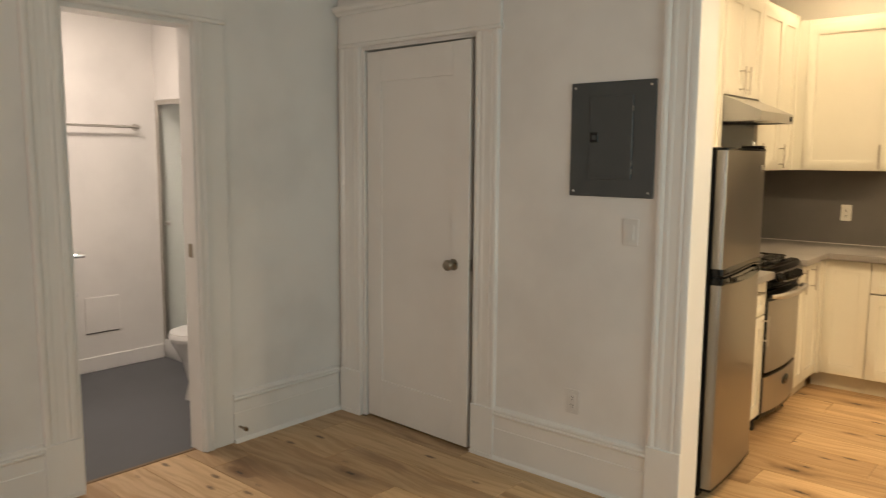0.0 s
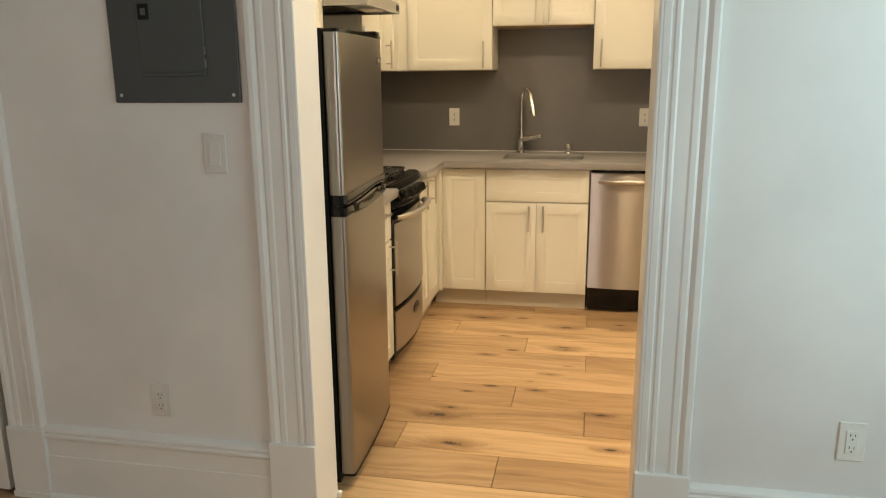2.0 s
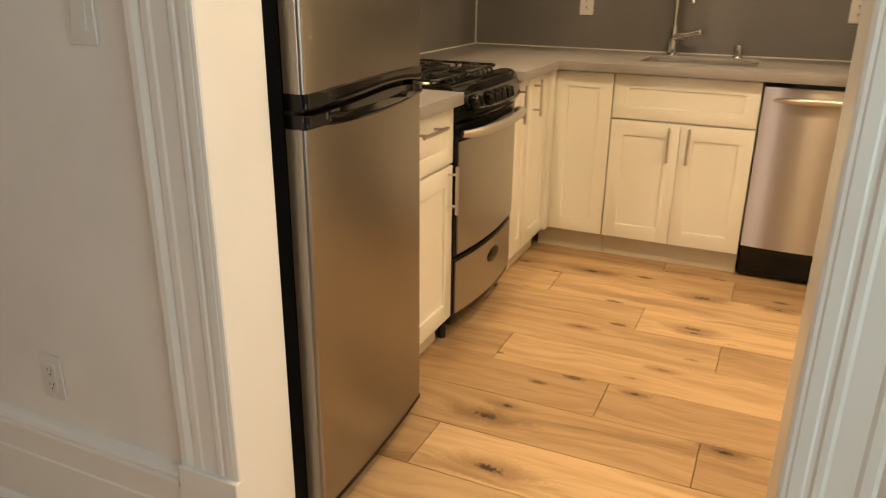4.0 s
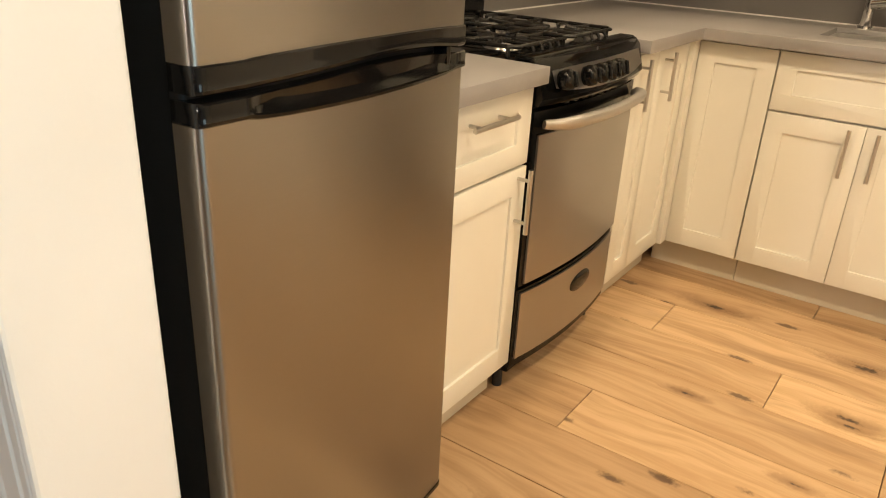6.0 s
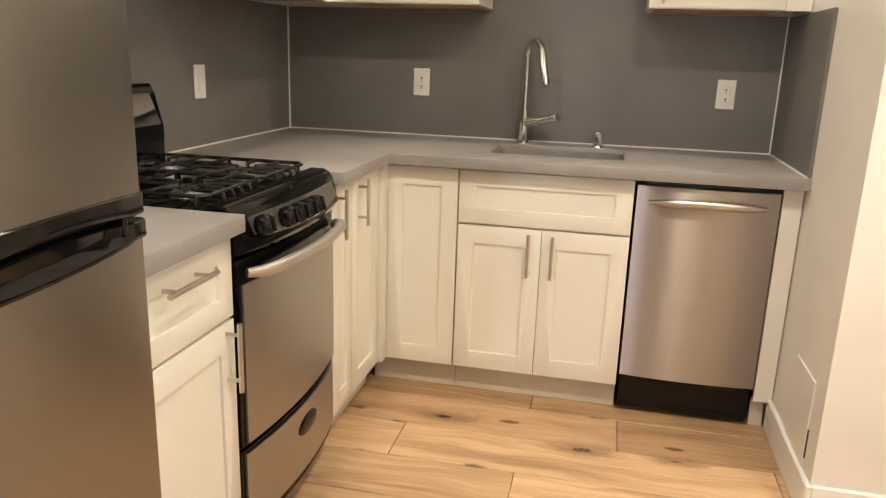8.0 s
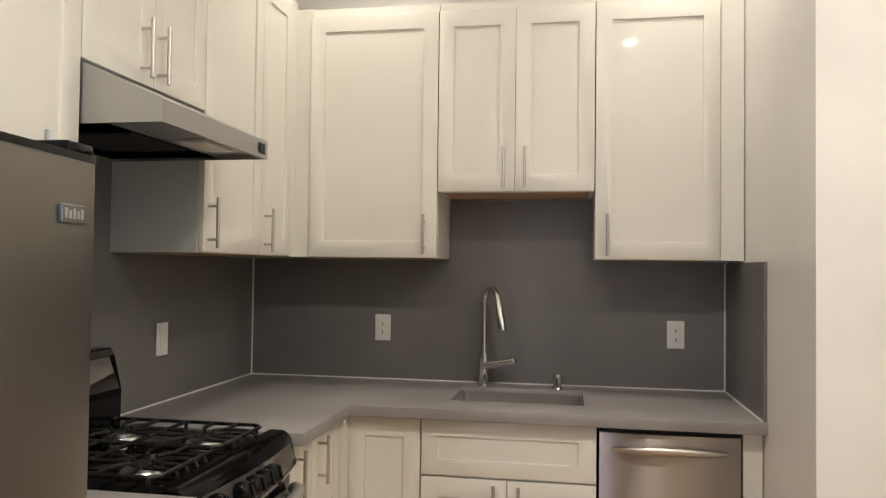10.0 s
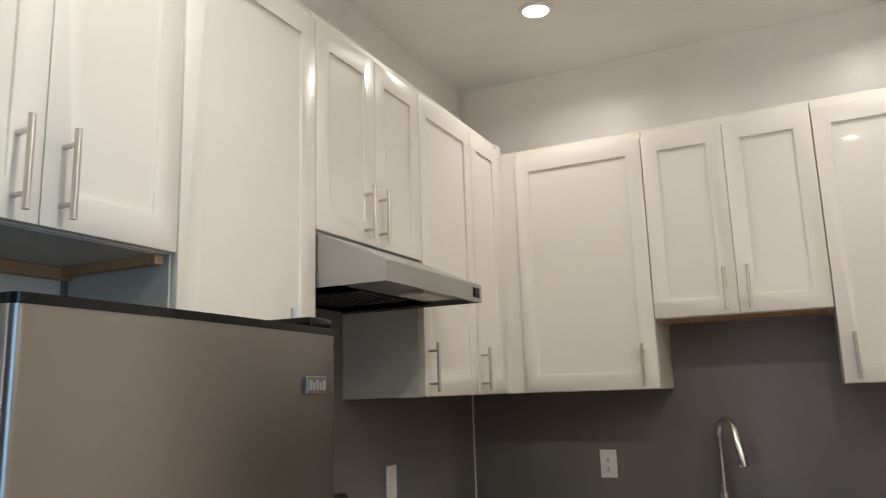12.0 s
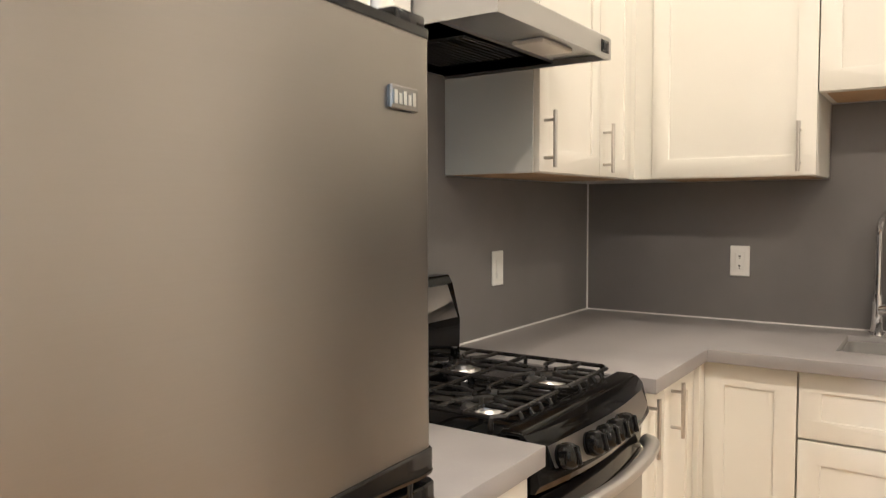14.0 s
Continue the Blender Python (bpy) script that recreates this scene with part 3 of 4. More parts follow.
# Invented glowing disc that gives the living room fill a body.
fill_root = thing("fill_disc", Matrix(((1, 0, 0, -1.7), (0, 0, 1, -2.3), (0, 1, 0, 1.2), (0, 0, 0, 1))), "round glowing disc added unseen on the living room wall", "wall lamp")
part("rim", rod(bmesh.new(), (0, 0, 0), (0, 0, 0.05), 0.17, None, 32), TRIM, fill_root)
part("diffuser", rod(bmesh.new(), (0, 0, 0.05), (0, 0, 0.058), 0.155, None, 32), BLENS, fill_root)



# ---- cabinets ----
STILE = 0.060


def shaker(u0, u1, v0, v1, st=STILE):
    g = 0.0011
    u0, u1, v0, v1 = u0 + g, u1 - g, v0 + g, v1 - g
    st_v = min(0.066, (v1 - v0) * 0.29)
    bm = sheet_with_holes([u0, u0 + st, u1 - st, u1], [v0, v0 + st_v, v1 - st_v, v1], lambda i, j: not (i == 1 and j == 1), -0.019, 0.0, 0.001)
    box(bm, u0 + st - 0.004, u1 - st + 0.004, v0 + st_v - 0.004, v1 - st_v + 0.004, -0.016, -0.007)
    return bm


def pull(a, b, r=0.006, out=0.034):
    """A bar pull between two ends on the face, with two posts."""
    a, b = Vector((*a, out)), Vector((*b, out))
    bm = rod(bmesh.new(), a, b, r, None, 14)
    for f in (0.17, 0.83):
        p = a.lerp(b, f)
        rod(bm, (p.x, p.y, 0), p, 0.0045, None, 10)
    return bm


def door_part(root, u0, u1, v0, v1, pull_ends=None, name="door"):
    d = part(name, shaker(u0, u1, v0, v1), CAB, root)
    if pull_ends:
        part("handle", pull(*pull_ends), NICKEL, d, "brushed nickel bar pull")
    return d


def carcass(root, u0, u1, v0, v1, depth, mat=CAB):
    part("body", boxes((u0, u1, v0, v1, -depth, -0.020, 0.0015)), mat, root)


def upright(u, v0, v1):
    return ((u, v0), (u, v1))


BASE_TOP, DOOR_LOW = 0.873, 0.110
FACE_X, FACE_Y = -0.995, 5.75


def toe(root, u0, u1, depth=0.06):
    part("toe_kick", boxes((u0, u1, 0.0, 0.104, -depth - 0.012, -depth, 0.001)), TOE, root)


def base_cabinets():
    depth = abs(KX) - abs(FACE_X) - 0.01
    m = facing(FACE_X, 4.23, 0, "east")
    root = thing("base_cabinet", m, "cream shaker base cabinet with one drawer, beside the fridge", "cabinet", "base cabinets")
    carcass(root, 0.0, 0.377, 0.105, BASE_TOP, depth)
    toe(root, 0.0, 0.377)
    door_part(root, 0.0, 0.377, 0.678, 0.866, ((0.082, 0.817), (0.257, 0.817)), "drawer")
    door_part(root, 0.0, 0.377, DOOR_LOW, 0.672, upright(0.338, 0.51, 0.675))
    root = thing("base_cabinet", facing(FACE_X, 5.226, 0, "east"), "cream shaker base cabinet with two narrow doors beside the stove", "cabinet", "base cabinets")
    carcass(root, 0.0, 0.47, 0.105, BASE_TOP, depth)
    toe(root, 0.0, 0.52)
    door_part(root, 0.0, 0.185, DOOR_LOW, 0.866, upright(0.035, 0.70, 0.855))
    door_part(root, 0.185, 0.47, DOOR_LOW, 0.866, upright(0.245, 0.70, 0.855))
    part("corner_post", boxes((0.472, 0.524, DOOR_LOW, 0.868, -0.03, 0.017, 0.001)), CAB, root)
    depth = KY - FACE_Y - 0.01
    root = thing("base_cabinet", facing(-0.981, FACE_Y, 0, "south"), "cream shaker blind corner base cabinet, door without pull", "cabinet", "base cabinets")
    carcass(root, -0.62, 0.268, 0.105, BASE_TOP, depth)
    toe(root, -0.06, 0.268)
    door_part(root, 0.0025, 0.266, DOOR_LOW, 0.866)
    root = thing("base_cabinet", facing(-0.711, FACE_Y, 0, "south"), "cream shaker sink base cabinet with two doors and false drawer", "cabinet", "base cabinets")
    part("body", boxes((0.0, 0.018, 0.105, BASE_TOP, -depth, -0.02), (0.592, 0.61, 0.105, BASE_TOP, -depth, -0.02), (0.018, 0.592, 0.105, 0.123, -depth, -0.02), (0.018, 0.592, 0.64, BASE_TOP, -0.04, -0.02), (0.29, 0.32, 0.123, 0.64, -0.04, -0.02)), CAB, root)
    toe(root, 0.0, 0.61)
    door_part(root, 0.0, 0.61, 0.672, 0.866, None, "false_drawer")
    door_part(root, 0.0, 0.305, DOOR_LOW, 0.666, upright(0.261, 0.495, 0.653))
    door_part(root, 0.305, 0.61, DOOR_LOW, 0.666, upright(0.346, 0.495, 0.653))
    root = thing("cabinet_filler", facing(0.372, FACE_Y, 0, "south"), "cream painted filler panel beside the dishwasher", "cabinet filler")
    part("panel", boxes((0.003, 0.065, 0.105, BASE_TOP, -0.03, -0.012, 0.001)), CAB, root)
    part("foot", boxes((0.003, 0.05, 0.0, 0.105, -0.06, -0.045, 0.001)), TOE, root)


UP_LOW, UP_TOP = 1.442, 2.426
UFX, UFY = -1.308, 6.025


def upper(m, width, low, doors, label, top=UP_TOP, below=RAWWOOD):
    root = thing("wall_cabinet", m, label, "cabinet", "wall cabinets")
    depth = 0.318
    part("body", boxes((0, width, low, top + 0.034, -depth, -0.020, 0.0015)), CAB, root)
    part("underside", boxes((0.02, width - 0.02, low - 0.0015, low + 0.002, -depth + 0.02, -0.03)), below, root, "bare cabinet underside")
    for u0, u1, hu in doors:
        door_part(root, u0, u1, low + 0.001, top, None if hu is None else upright(hu, low + 0.014, low + 0.172))
    return root


def upper_cabinets():
    upper(facing(UFX, 4.680, 0, "east"), 0.588, 1.878, [(0, 0.300, 0.238), (0.300, 0.588, 0.318)], "cream shaker wall cabinet with two doors above the hood", 2.464)
    c = upper(facing(UFX, 5.270, 0, "east"), 0.755, UP_LOW, [(0, 0.430, 0.030), (0.430, 0.716, 0.462)], "cream shaker corner wall cabinet with two doors beside the hood", 2.464)
    # Side panel coloured grey to stand for the shade beside the hood.
    part("side_panel", boxes((-0.0022, -0.0002, UP_LOW, 1.876, -0.318, -0.020)), CABSHADE, c, "cabinet side in a shaded grey")
    part("corner_filler", boxes((0.718, 0.766, UP_LOW, 2.490, -0.03, -0.004, 0.001)), CAB, c)
    c = upper(facing(-1.246, UFY, 0, "south"), 0.530, UP_LOW, [(0, 0.530, 0.481)], "cream shaker wall cabinet with one wide door")
    part("corner_filler", boxes((-0.068, -0.001, UP_LOW, UP_TOP + 0.034, -0.03, -0.012, 0.001)), CAB, c)
    upper(facing(-0.714, UFY, 0, "south"), 0.608, 1.702, [(0, 0.304, 0.263), (0.304, 0.608, 0.344)], "short cream shaker wall cabinet above the sink")
    c = upper(facing(-0.104, UFY, 0, "south"), 0.455, UP_LOW, [(0, 0.455, 0.046)], "cream shaker wall cabinet with one wide door above dishwasher")
    part("wall_filler", boxes((0.457, 0.541, UP_LOW, UP_TOP + 0.034, -0.03, -0.012, 0.001)), CAB, c)
    c = upper(facing(UFX, 4.212, 0, "east"), 0.465, 1.46, [(0, 0.465, None)], "tall cream shaker wall cabinet between fridge and hood", 2.464)
    # Shade over the fridge is coloured into this side and the underside below.
    part("side_panel", boxes((-0.0022, -0.0002, 1.47, 1.742, -0.318, -0.020)), CABSHADE, c, "cabinet side in a shaded grey")
    root = upper(facing(UFX, 3.612, 0, "east"), 0.597, 1.742, [(0, 0.298, 0.250), (0.298, 0.597, 0.335)], "cream shaker wall cabinet with two doors above the fridge", 2.464, CABSHADE)
    part("rail", boxes((0.0, 0.597, 1.715, 1.7405, -0.318, -0.300, 0.001), (0.570, 0.593, 1.722, 1.7405, -0.299, -0.03, 0.001)), RAWWOOD, root, "raw wood hanging rail")


base_cabinets()
upper_cabinets()


# ---- worktop, sink, backsplash ----
def worktops():
    cx, cy = -0.958, 5.70
    xs, ys = [KX + 0.001, cx, -0.632, -0.142, KR - 0.001], [5.226, cy, 5.885, 6.205, KY - 0.001]
    bm = sheet_with_holes(xs, ys, lambda i, j: (i == 0 or j > 0) and not (i == 2 and j == 2), 0.875, 0.914, 0.002)
    single("worktop", bm, QUARTZ, "L-shaped grey quartz worktop with sink cutout", "worktop")
    single("worktop", boxes((KX + 0.001, cx, 4.19, 4.607, 0.875, 0.914, 0.002, 2)), QUARTZ, "small grey quartz worktop between fridge and stove", "worktop")
    sink = thing("kitchen_sink", facing(-0.387, 6.045, 0.66, "up"), "rectangular stainless steel undermount sink", "sink")
    bm = bmesh.new()
    made = bmesh.ops.create_cube(bm, size=1.0, matrix=Matrix.LocRotScale((0, 0, 0.118), None, (0.484, 0.314, 0.236)))
    bmesh.ops.delete(bm, geom=[f for f in bm.faces if f.normal.z > 0.9], context="FACES_ONLY")
    edges = [e for e in bm.edges if abs((e.verts[0].co - e.verts[1].co).normalized().z) > 0.9] + [e for e in bm.edges if max(v.co.z for v in e.verts) < 0.01]
    bmesh.ops.bevel(bm, geom=edges, offset=0.03, segments=4, affect="EDGES", profile=0.5)
    bmesh.ops.solidify(bm, geom=bm.faces[:], thickness=0.0015)
    part("basin", bm, SINKM, sink)
    part("drain", rod(rod(bmesh.new(), (0, 0, 0.001), (0, 0, 0.005), 0.055, 0.05, 24), (0, 0, 0.005), (0, 0, 0.007), 0.03, None, 20), CHROME, sink)
    # backsplash slabs: west, north, east
    t = BSP
    bs = sheet_with_holes([4.2, 5.268, KY - 0.001], [0.916, UP_LOW - 0.003, 1.735], lambda i, j: j == 0 or i == 0, 0, t, 0.0)
    structure("backsplash_west", bs, SLAB, "matt dark grey backsplash slab", facing(KX, 0, 0, "east"))
    bs = sheet_with_holes([KX + t + 0.001, -0.714, -0.105, KR - t - 0.001], [0.916, UP_LOW - 0.003, 1.698], lambda i, j: j == 0 or i == 1, 0, t, 0.0)
    structure("backsplash_north", bs, SLAB, "matt dark grey backsplash slab behind the sink", facing(0, KY, 0, "south"))
    structure("backsplash_east", boxes((-KY + 0.001, -5.716, 0.916, UP_LOW - 0.006, 0, t, 0.001)), SLAB, "matt dark grey backsplash slab", Matrix(((0, 0, -1, KR), (-1, 0, 0, 0), (0, 1, 0, 0), (0, 0, 0, 1))))
    c = 0.005
    bead = boxes((KX + t, KX + t + c, KY - t - c, KY - t, 0.914, UP_LOW - 0.003), (KR - t - c, KR - t, KY - t - c, KY - t, 0.914, UP_LOW - 0.006))
    box(bead, KX + t + c, KR - t - c, KY - t - c, KY - t, 0.9135, 0.9135 + c)
    box(bead, KX + t, KX + t + c, 5.23, KY - t - c, 0.9135, 0.9135 + c)
    box(bead, KR - t - c, KR - t, 5.716, KY - t - c, 0.9135, 0.9135 + c)
    structure("trim_caulk", bead, CAULK, "thin white caulk bead round the backsplash")


def faucet():
    root = thing("kitchen_faucet", facing(-0.553, 6.272, 0.914, "up"), "chrome gooseneck pull-down kitchen faucet behind the sink", "faucet")
    part("base", rod(rod(bmesh.new(), (0, 0, 0), (0, 0, 0.008), 0.027, 0.026, 24), (0, 0, 0.008), (0, 0, 0.135), 0.0205, 0.019, 24), CHROME, root)
    d = Vector((0.50, -0.866, 0))
    pts = [(0, 0, 0.13), (0, 0, 0.335)]
    r = 0.075
    for k in range(1, 13):
        a = math.pi * k / 12 * 0.93
        q = d * (r - r * math.cos(a)) + Vector((0, 0, 0.335 + r * math.sin(a)))
        pts.append(tuple(q))
    last, prev = Vector(pts[-1]), Vector(pts[-2])
    down = (last - prev).normalized()
    part("neck", tube(bmesh.new(), pts, 0.0128, 16), CHROME, root)
    part("spray_head", tube(bmesh.new(), [last - down * 0.004, last + down * 0.03, last + down * 0.11, last + down * 0.118], [0.0135, 0.0155, 0.0185, 0.015], 16), CHROME, root)
    hub = part("valve", rod(bmesh.new(), (0.01, -0.005, 0.083), (0.062, -0.025, 0.094), 0.0195, None, 20), CHROME, root)
    part("lever", tube(bmesh.new(), [(0.058, -0.023, 0.094), (0.064, -0.0255, 0.0955), (0.105, -0.042, 0.106), (0.134, -0.0535, 0.113), (0.138, -0.055, 0.114)], [0.0165, 0.0150, 0.0155, 0.0170, 0.0140], 16), CHROME, hub)
    soap = thing("soap_dispenser", facing(-0.245, 6.255, 0.914, "up"), "small chrome air gap cap beside the faucet", "soap dispenser")
    part("collar", rod(bmesh.new(), (0, 0, 0), (0, 0, 0.006), 0.024, 0.022, 20), CHROME, soap)
    part("cap", rod(rod(bmesh.new(), (0, 0, 0.006), (0, 0, 0.055), 0.018, None, 24), (0, 0, 0.055), (0, 0, 0.060), 0.018, 0.015, 24), CHROME, soap)


worktops()
faucet()


# ---- appliances ----
def rounded_front(width, depth, bulge, radius, n=16):
    """Outline (u, w) of a door seen from above: flat back, bowed front, rounded corners."""
    pts = [(0, 0)]
    for k in range(0, 7):
        a = math.pi - math.pi / 2 * k / 6
        pts.append((radius + radius * math.cos(a), depth - radius + radius * math.sin(a)))
    for k in range(1, n):
        f = k / n
        pts.append((radius + (width - 2 * radius) * f, depth + bulge * (1 - (2 * f - 1) ** 2)))
    for k in range(0, 7):
        a = math.pi / 2 - math.pi / 2 * k / 6
        pts.append((width - radius + radius * math.cos(a), depth - radius + radius * math.sin(a)))
    pts.append((width, 0))
    return pts


def fridge():
    wd = 0.580
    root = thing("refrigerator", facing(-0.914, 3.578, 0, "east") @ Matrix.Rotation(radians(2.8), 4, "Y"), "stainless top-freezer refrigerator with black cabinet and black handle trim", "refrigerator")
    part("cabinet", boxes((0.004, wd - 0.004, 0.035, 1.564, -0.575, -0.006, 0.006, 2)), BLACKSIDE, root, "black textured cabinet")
    part("gasket", boxes((0.012, wd - 0.012, 0.065, 1.52, -0.006, 0.001)), RUBBER, root)
    depth, bulge, rad = 0.046, 0.008, 0.012
    outline = rounded_front(wd, depth, bulge, rad)
    part("freezer_door", prism(bmesh.new(), outline, 1.046, 1.551, 1), FRIDGE, root, "brushed stainless freezer door")
    part("fridge_door", prism(bmesh.new(), outline, 0.062, 0.978, 1), FRIDGE, root, "brushed stainless fridge door")
    cap = rounded_front(wd, depth + 0.002, bulge, rad)
    part("top_cap", prism(bmesh.new(), cap, 1.551, 1.562, 1), BLACKPL, root)
    part("bottom_cap", prism(bmesh.new(), cap, 0.052, 0.062, 1), BLACKPL, root)
    part("top_hinge", boxes((wd - 0.075, wd - 0.01, 1.562, 1.578, -0.05, 0.045, 0.004, 2)), BLACKPL, root, "black hinge cover")
    part("hinge_pin", rod(bmesh.new(), (wd - 0.05, 1.576, 0.0), (wd - 0.05, 1.596, 0.0), 0.007, None, 12), PLATE, root)

    def trim(v_low, v_high, out, scoop):
        """A glossy band that follows the door's front; scoop is how deep a finger hollow is sunk above its lower rim."""
        bm = bmesh.new()
        front = rounded_front(wd, depth + out, bulge, rad, 56)
        rows = []
        for u, w in front:
            f = min(max((u - 0.075) / 0.465, 0), 1)
            swell = math.sin(math.pi * f) ** 0.5 if 0 < f < 1 else 0.0
            lo, hi, cut = v_low(f, swell), v_high(f, swell), scoop * min(1.0, swell * 1.6)
            back = max(w - 0.040, 0.0)
            rim = lo + min(0.0085, 0.3 * (hi - lo))
            ring = [(lo, back), (lo, w - 0.004), (lo + 0.0022, w), (rim - 0.002, w + 0.001), (rim, w - min(cut, 0.003)), (rim + 0.35 * (hi - rim), w - cut),
                    (hi - 0.002, w - 0.75 * cut), (hi, w - 0.75 * cut - 0.003), (hi, back)]
            rows.append([bm.verts.new((u, v, max(d, 0.0))) for v, d in ring])
        for a, b in zip(rows, rows[1:]):
            for i in range(9):
                bm.faces.new((a[i], a[(i + 1) % 9], b[(i + 1) % 9], b[i]))
        bm.faces.new(rows[0])
        bm.faces.new(rows[-1])
        return bm

    def seam(f):
        """Height of the dark slot between the two trims: it swings round the grip."""
        return 1.009 + 0.008 * math.sin(math.pi * f) - 0.003 * math.sin(math.tau * f)
    part("freezer_handle_trim", trim(lambda f, s: seam(f) + 0.004 + 0.002 * s, lambda f, s: 1.047 + 0.005 * s, 0.005, 0.0), BLACKPL, root, "glossy black freezer handle trim")
    part("fridge_handle_trim", trim(lambda f, s: 0.976 - 0.010 * s, lambda f, s: seam(f) - 0.004 - 0.003 * s, 0.007, 0.016), BLACKPL, root, "glossy black fridge handle trim with hollowed grip")
    part("grip_strap", boxes((wd - 0.062, wd - 0.046, 0.982, 1.036, depth - 0.03, depth + 0.0035, 0.004, 2)), BLACKPL, root)
    pocket = [(u, w - 0.026) for u, w in outline]
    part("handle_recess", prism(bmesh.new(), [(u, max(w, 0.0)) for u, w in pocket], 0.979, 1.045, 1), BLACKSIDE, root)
    badge = part("badge", boxes((wd - 0.098, wd - 0.042, 1.458, 1.485, depth + 0.002, depth + 0.0095, 0.0015)), DARKST, root, "small dark metal badge")
    bars = boxes(*[(wd - 0.094 + 0.0092 * k, wd - 0.0875 + 0.0092 * k, 1.464, 1.479 - 0.003 * (k % 2), depth + 0.0095, depth + 0.0112) for k in range(5)])
    part("raised_mark", bars, SCREW, badge)
    for u in (0.05, wd - 0.05):
        part("foot", rod(bmesh.new(), (u, 0.0, -0.06), (u, 0.04, -0.06), 0.018, None, 14), RUBBER, root)
        part("foot", rod(bmesh.new(), (u, 0.0, -0.52), (u, 0.04, -0.52), 0.018, None, 14), RUBBER, root)
    part("kick_plate", boxes((0.02, wd - 0.02, 0.012, 0.05, -0.03, -0.012, 0.002)), BLACKPL, root)


def stove():
    wd = 0.606
    root = thing("gas_stove", facing(-0.985, 4.612, 0, "east"), "stainless and black freestanding gas stove with four burners", "stove")
    part("body", boxes((0.0, wd, 0.07, 0.885, -0.62, -0.015, 0.003)), BLACKEN, root, "black enamel body")

    def bow(u, b=0.030):
        return b * (1 - (2 * u / wd - 1) ** 2)

    def bowed_sheet(u0, u1, v0, v1, base, b, thick, drop=0.0, n=20):
        """A bowed front sheet whose lower and upper edges sag by drop in the middle."""
        bm = bmesh.new()
        rows = []
        for k in range(n + 1):
            u = u0 + (u1 - u0) * k / n
            sag = drop * (1 - (2 * k / n - 1) ** 2)
            w = base + bow(u, b)
            rows.append([bm.verts.new(c) for c in ((u, v0 - sag, w - thick), (u, v0 - sag, w), (u, v1 - sag, w), (u, v1 - sag, w - thick))])
        for a, c in zip(rows, rows[1:]):
            for i in range(4):
                bm.faces.new((a[i], a[(i + 1) % 4], c[(i + 1) % 4], c[i]))
        bm.faces.new(rows[0])
        bm.faces.new(rows[-1])
        sharp = [e for e in bm.edges if len(e.link_faces) == 2 and e.calc_face_angle(0) > 1.0]
        bmesh.ops.bevel(bm, geom=sharp, offset=0.003, segments=2, affect="EDGES", profile=0.5, clamp_overlap=True)
        return bm
    oven = part("oven_door", bowed_sheet(0.004, wd - 0.004, 0.335, 0.800, -0.008, 0.026, 0.03), BLACKEN, root, "black oven door edge")
    part("door_skin", bowed_sheet(0.022, wd - 0.012, 0.342, 0.742, -0.002, 0.026, 0.006), STEEL_Y, oven, "brushed stainless door skin")
    for k in range(9):
        u = 0.12 + 0.045 * k
        part("vent", boxes((u, u + 0.022, 0.806, 0.811, -0.01, bow(u) - 0.006, 0.001)), SLOT, oven)
    pts, radii = [], []
    for k in range(25):
        f = k / 24
        u = 0.026 + (wd - 0.052) * f
        tip = abs(2 * f - 1)
        pts.append((u, 0.770, 0.004 + 0.030 * (1 - tip ** 10) + bow(u, 0.034)))
        radii.append(0.0245 * (1 - 0.35 * tip ** 8))
    grip = tube(bmesh.new(), pts, radii, 16, 0.62)
    part("handle", grip, GUARDST, oven, "bowed satin metal handle")
    drawer = part("drawer", bowed_sheet(0.004, wd - 0.004, 0.085, 0.322, -0.012, 0.026, 0.03), BLACKEN, root, "black drawer edge")
    part("drawer_skin", bowed_sheet(0.018, wd - 0.012, 0.112, 0.312, -0.006, 0.028, 0.006), STEEL_Y, drawer, "brushed stainless drawer front")
    bm = bmesh.new()
    bmesh.ops.create_uvsphere(bm, u_segments=24, v_segments=12, radius=1.0, matrix=Matrix.LocRotScale((wd / 2 + 0.03, 0.245, 0.021), None, (0.066, 0.030, 0.008)))
    part("drawer_pull", bm, BLACKPL, drawer, "black oval recessed pull")
    # control panel
    bm = bmesh.new()
    n, rows = 20, []
    for k in range(n + 1):
        u = wd * k / n
        b = bow(u, 0.032)
        rows.append([bm.verts.new(c) for c in ((u, 0.812, -0.02), (u, 0.815, b + 0.002), (u, 0.832, b + 0.012), (u, 0.905, b - 0.006), (u, 0.921, b - 0.022), (u, 0.921, -0.06))])
    for a, c in zip(rows, rows[1:]):
        for i in range(6):
            bm.faces.new((a[i], a[(i + 1) % 6], c[(i + 1) % 6], c[i]))
    bm.faces.new(rows[0])
    bm.faces.new(rows[-1])
    panel = part("control_panel", bm, BLACKEN, root, "bowed black control panel")
    bm = bmesh.new()
    rows = []
    for k in range(n + 1):
        u = 0.045 + (wd - 0.075) * k / n
        b = bow(u, 0.032)
        lift = 0.018 * (abs(2 * k / n - 1) ** 3)
        rows.append([bm.verts.new(c) for c in ((u, 0.838 + lift, b + 0.0125), (u, 0.901 - lift * 0.35, b - 0.0030))])
    for a, c in zip(rows, rows[1:]):
        bm.faces.new((a[0], c[0], c[1], a[1]))
    bmesh.ops.solidify(bm, geom=bm.faces[:], thickness=-0.0015)
    part("fascia", bm, FASCIA, panel, "dark stainless fascia strip")
